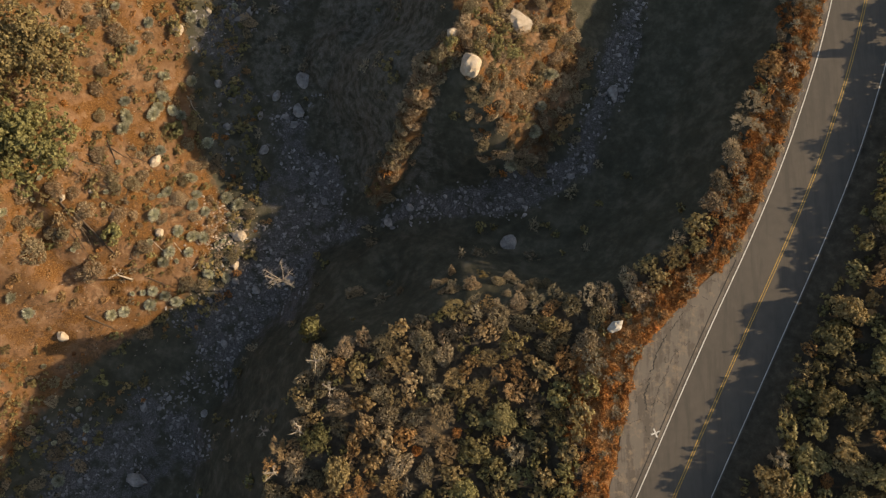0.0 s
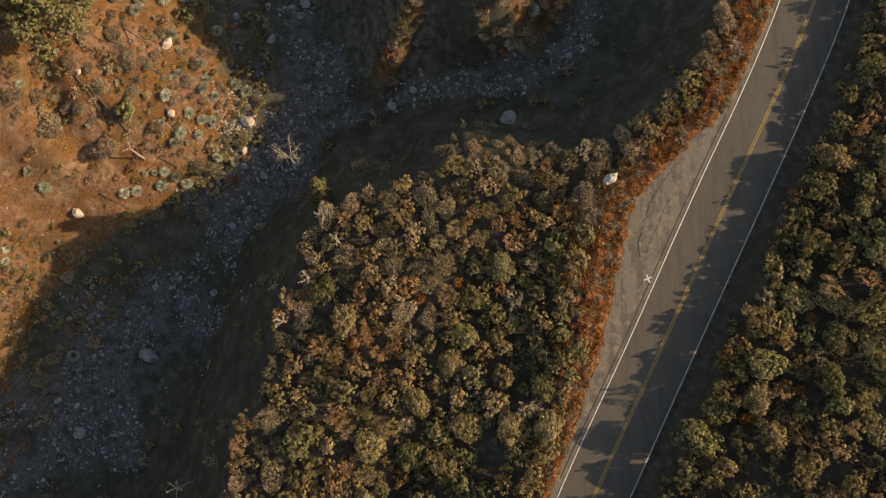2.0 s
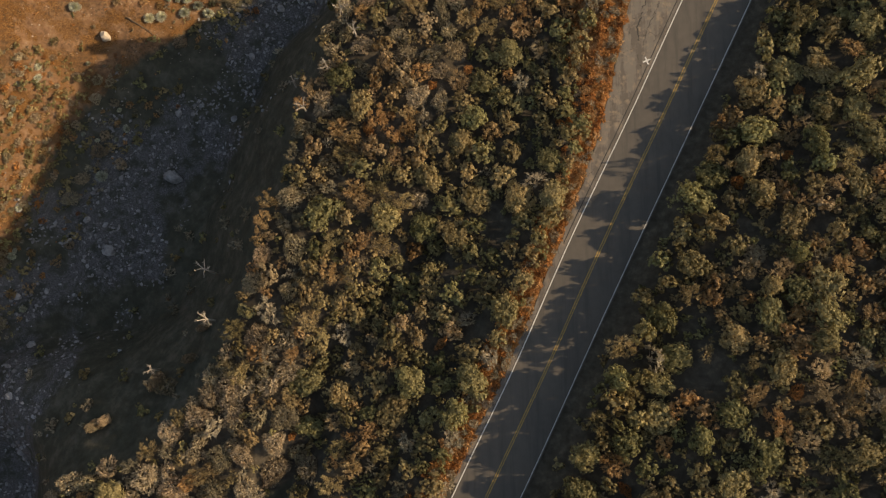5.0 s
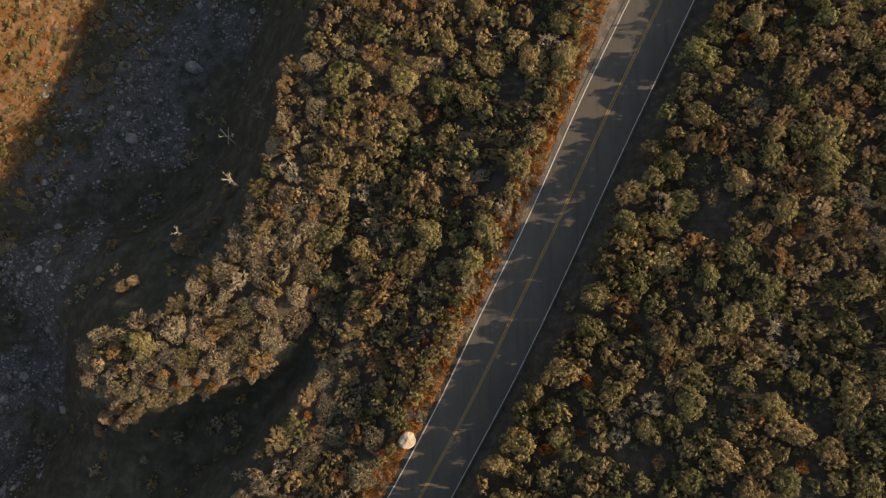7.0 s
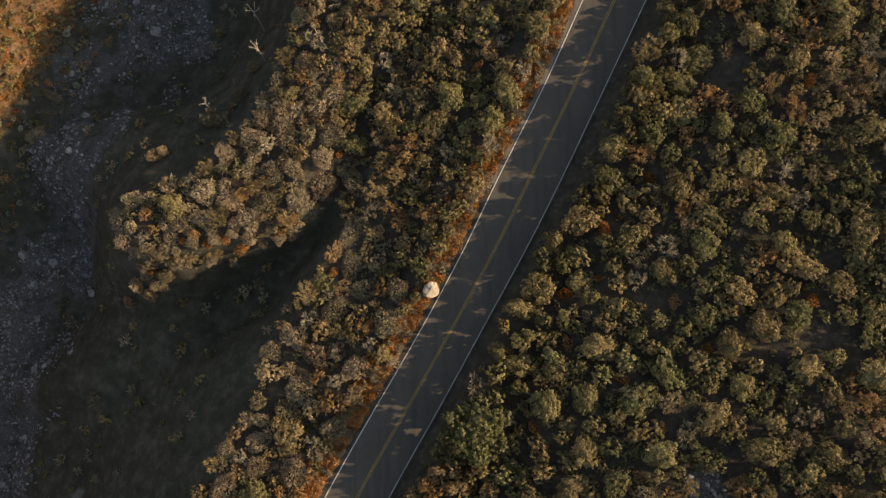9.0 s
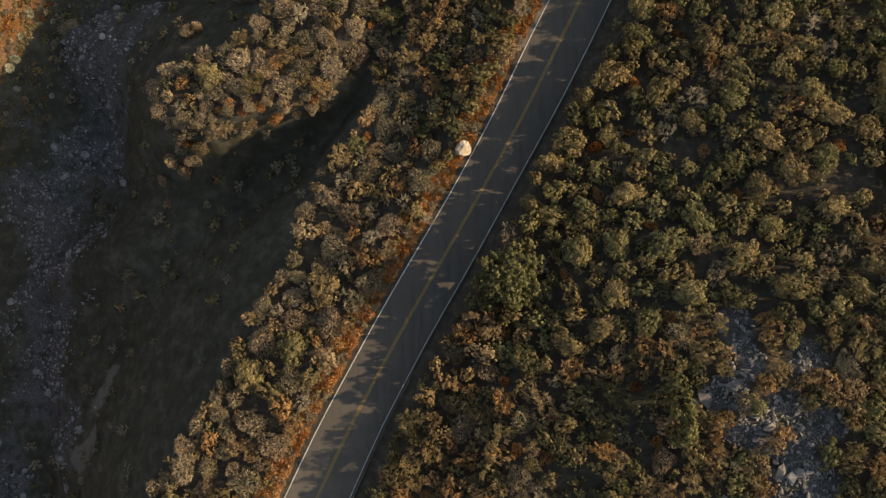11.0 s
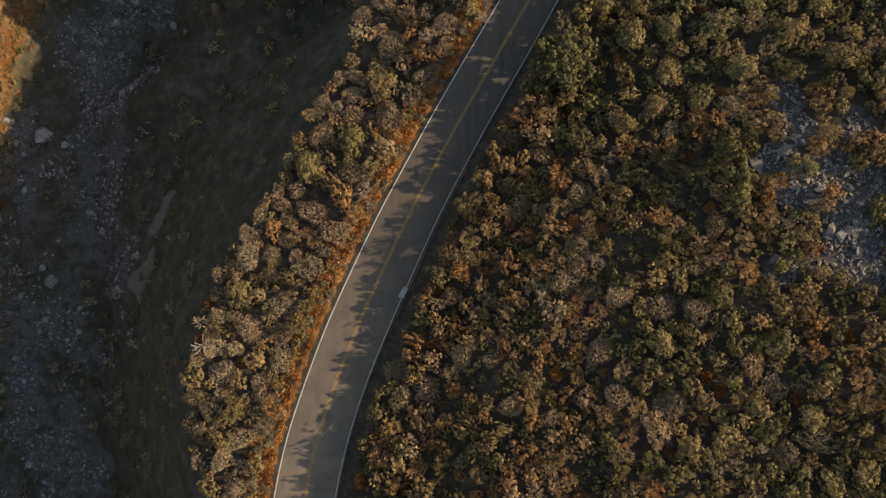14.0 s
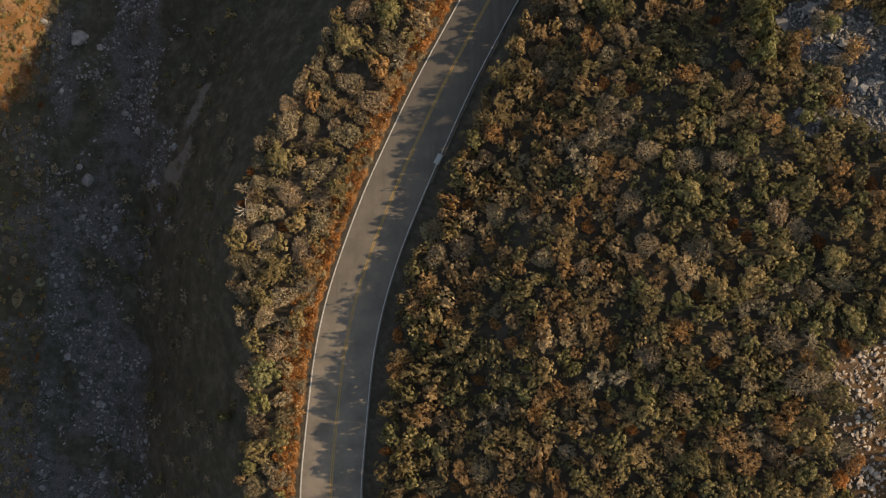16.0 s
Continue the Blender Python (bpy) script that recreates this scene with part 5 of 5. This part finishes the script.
def stones():
    """Boulders and cobbles of the creek, its brook and the talus in the wood."""
    r = np.random.default_rng(31)
    n = 80000
    xs, ys = r.uniform(-106, 32, n), r.uniform(-188, 62, n)
    z, c = land(xs, ys)
    clump = fbm(xs, ys, 3.6, 3)
    bed = np.maximum(c["gravel"], 0.0)
    pick = r.random(n)
    take = np.nonzero(c["out"] & ((c["db"] < 2.0 + 1.2 * pick) & (pick < 0.55) & (xs > -10) | (bed + 2.2 * clump > 0.34 + 0.5 * r.random(n)) & (bed > 0.02)) & ~c["spur"])[0]
    few, vs, fs, o = 0, [], [], 0
    for i in take:
        rad = 0.15 + 0.3 * r.random() ** 1.8 + (0.4 * r.random() ** 2 if r.random() < 0.1 else 0)
        if rad > 0.5 and few < 110:
            few += 1
            boulder(xs[i], ys[i], rad * 1.25, CREEK_ROCK, "grey granite boulder on the shaded creek bed", "creek boulders", (5 + few % 6) if few % 3 == 0 else len(ROCK3 + ROCK2) + few % 9, r.uniform(0, 360))
            continue
        v, f = SHARD[i % 9]
        w = r.uniform(0, 6.28)
        turned = np.stack([v[:, 0] * math.cos(w) - v[:, 1] * math.sin(w), v[:, 0] * math.sin(w) + v[:, 1] * math.cos(w), v[:, 2]], 1)
        vs.append(turned * rad + np.array([xs[i], ys[i], z[i] + rad * 0.15]))
        fs.append(f + o)
        o += len(v)
    tagged(new("creek_stones", mesh_np("creek_stones", np.concatenate(vs), [(np.concatenate(fs), 0)], [CREEK_ROCK])), "grey cobbles and stones strewn along the creek bed", "stones", kind="stuff")
    for k, (x, y) in enumerate(((18.9, -107.6), (19.9, -106.7), (23.4, -107.4), (25.3, -108.5), (26.7, -109.7), (25.9, -110.6), (29.1, -115.1), (30.0, -114.7), (25.7, -119.5), (21.4, -118.1), (23.0, -104.9), (27.9, -114.8), (19.6, -105.6), (30.6, -117.2), (24.3, -103.0))):
        boulder(x, y, 0.75 + 0.5 * r.random(), GRANITE, "large angular blue-grey slab on a talus patch", "talus slabs", len(ROCK3 + ROCK2) + k % 9, r.uniform(0, 360), 0.9)
    vs, fs, o = [], [], 0
    for gx_, gy_, gr in GAPS:
        if gy_ < -140 and vs and vs[-1][0, 1] > -130:
            tagged(new("talus_stones", mesh_np("talus_stones", np.concatenate(vs), [(np.concatenate(fs), 0)], [GRANITE])), "blue-grey broken stones of an open talus patch", "stones", kind="stuff")
            vs, fs, o = [], [], 0
        for k in range(int(gr * gr * (24 if gy_ > -140 else 15))):
            w, q = r.uniform(0, 6.28), gr * math.sqrt(r.random()) * 1.1
            x, y = gx_ + q * math.cos(w), gy_ + q * math.sin(w)
            rad = 0.1 + 0.32 * r.random() ** 2.2
            zz = float(height(x, y)[0])
            if rad > 0.36 and k % 2:
                boulder(x, y, rad * 1.2, *((GRANITE, "pale grey broken rock on a talus patch") if gy_ > -140 else (TOE_ROCK, "pinkish broken rock on an open slope")), "talus rocks", len(ROCK3 + ROCK2) + k % 9, r.uniform(0, 360))
                continue
            v, f = SHARD[k % 9]
            c1, s1 = math.cos(w * 3), math.sin(w * 3)
            vs.append(np.stack([v[:, 0] * c1 - v[:, 1] * s1, v[:, 0] * s1 + v[:, 1] * c1, v[:, 2]], 1) * rad + np.array([x, y, zz + rad * 0.2]))
            fs.append(f + o)
            o += len(v)
    tagged(new("talus_stones", mesh_np("talus_stones", np.concatenate(vs), [(np.concatenate(fs), 0)], [TOE_ROCK])), "pale pinkish broken stones of an open sunlit slope", "stones", kind="stuff")


stones()


def pebbles():
    """Pale stones on the sunny slope, thickest at its toe."""
    r = np.random.default_rng(77)
    toe = np.stack([r.normal(-33.4, 1.9, 760), r.normal(22.4, 3.0, 760)], 1)
    rest = np.stack([r.uniform(-66, -34, 700), r.uniform(-5, 56, 700)], 1)
    vs, fs, o = [], [], 0
    for k, (x, y) in enumerate(np.concatenate([toe, rest])):
        rad = 0.08 + 0.25 * r.random() ** 2.5 if k < 760 else r.uniform(0.05, 0.15)
        v, f = SHARD[k % 9]
        vs.append(v * rad + np.array([x, y, float(height(x, y)[0]) + rad * 0.2]))
        fs.append(f + o)
        o += len(v)
    tagged(new("slope_stones", mesh_np("slope_stones", np.concatenate(vs), [(np.concatenate(fs), 0)], [TOE_ROCK])), "small pale stones scattered over the orange slope", "stones", kind="stuff")


pebbles()


# ---- roadside things ----
def marker_post(x, y):
    top = tagged(new("marker_post"), "small white roadside marker post", "post", "marker posts")
    top.matrix_basis = pose(x, y, float(height(x, y)[0]), 0, 4, 20)
    v, f = tube([(0, 0, -0.2), (0, 0, 0.95), (0, 0, 1.0)], [0.06, 0.06, 0.02], 8)
    child("post", mesh_np("post", v, [(f, 0)], [WHITE_PAINT]), top)
    v, f = tube([(0, 0, 0.72), (0, 0, 0.86)], [0.068, 0.068], 8)
    child("reflector", mesh_np("reflector", v, [(f, 0)], [YELLOW_PAINT]), top, "yellow reflector band")


marker_post(43.3, 34.2)
marker_post(-30.9, -116.1)


def dike(y0, y1):
    """A low rounded asphalt kerb along the road's edge."""
    ys = np.arange(y0, y1, 0.5)
    prof = [(0.28, 0.0), (0.31, 0.07), (0.36, 0.09), (0.42, 0.06), (0.52, -0.12)]
    v = np.concatenate([np.stack([beside(road_right, a)(ys), ys, road_z(ys) + h], 1) for a, h in prof])
    n = len(ys)
    idx = np.arange(len(prof) * n).reshape(len(prof), n)
    f = np.stack([idx[:-1, :-1], idx[1:, :-1], idx[1:, 1:], idx[:-1, 1:]], -1).reshape(-1, 4)
    tagged(new("kerb", mesh_np("kerb", v, [(f, 0)], [APRON])), "low pale rounded kerb along the road's edge", "kerb", kind="structure")


dike(-125.0, -103.0)


def drain(x, y, turn):
    """A concrete inlet slab with a raised rim and a dark grate of bars."""
    top = tagged(new("drain_inlet"), "pale concrete drain inlet beside the road", "drain")
    top.matrix_basis = pose(x, y, float(road_z(y)) + 0.02, 0, 0, turn)

    def box(cx, cy, cz, sx, sy, sz):
        bm = bmesh.new()
        bmesh.ops.create_cube(bm, size=1.0)
        bmesh.ops.scale(bm, vec=(sx, sy, sz), verts=bm.verts)
        bmesh.ops.bevel(bm, geom=bm.edges[:], offset=0.02, segments=1, affect="EDGES")
        bmesh.ops.translate(bm, vec=(cx, cy, cz), verts=bm.verts)
        me = bpy.data.meshes.new("slab")
        bm.to_mesh(me)
        bm.free()
        me.materials.append(CONCRETE)
        return me
    child("slab", box(0, 0, 0.03, 0.75, 1.5, 0.16), top)
    child("rim", box(0.28, 0, 0.16, 0.16, 1.5, 0.14), top)


drain(-23.7, -121.6, -27)


def crack(points, width, seed):
    """An open crack in the turnout's surface."""
    r = np.random.default_rng(seed)
    p = np.array(points, float)
    s1 = np.linspace(0, len(p) - 1, 26)
    x = np.interp(s1, range(len(p)), p[:, 0]) + r.normal(0, 0.09, 26)
    y = np.interp(s1, range(len(p)), p[:, 1])
    w = width * r.uniform(0.3, 1.2, 26)
    v = np.concatenate([np.stack([x - w, y, road_z(y) - 0.0075], 1), np.stack([x + w, y, road_z(y) - 0.0075], 1)])
    k = np.arange(25)
    child("crack", mesh_np("crack", v, [(np.stack([k, k + 1, k + 27, k + 26], 1), 0)], [TAR]), apron, "dark open crack in the asphalt")


TAR = material("crack_dirt", bark_nodes((0.02, 0.018, 0.016), (0.05, 0.045, 0.04)))
crack([(26.4, 5.2), (25.2, 3.0), (24.6, 0.8)], 0.09, 1)
crack([(24.4, 0.2), (23.7, -1.8), (23.9, -3.6)], 0.10, 2)
crack([(28.6, 8.0), (27.6, 6.6), (26.8, 5.6)], 0.06, 3)
crack([(27.6, 3.6), (26.2, 0.5), (25.0, -2.0)], 0.035, 4)
crack([(26.6, 1.4), (25.4, -1.2), (24.4, -4.2)], 0.03, 5)

joint = strip("joint", -30.0, 14.0, 0.5, [beside(road_left, -0.62), beside(road_left, -0.5)], -0.004, TAR)
child("joint", joint, apron, "dark seam between road and turnout")

# painted cross on the turnout
for k, turn in enumerate((45, -45)):
    w = radians(turn - 24)
    cxy = np.array([24.9, -6.2])
    a, b = np.array([math.cos(w), math.sin(w)]), np.array([-math.sin(w), math.cos(w)])
    q = np.array([cxy + a * s1 * 0.55 + b * s2 * 0.09 for s1, s2 in ((-1, -1), (1, -1), (1, 1), (-1, 1))])
    v = np.column_stack([q, road_z(q[:, 1]) - 0.004 + 0.003 * k])
    child("paint_stroke", mesh_np("paint_stroke", v, [(np.array([[0, 1, 2, 3]]), 0)], [WHITE_PAINT]), apron, "faded white painted stroke")
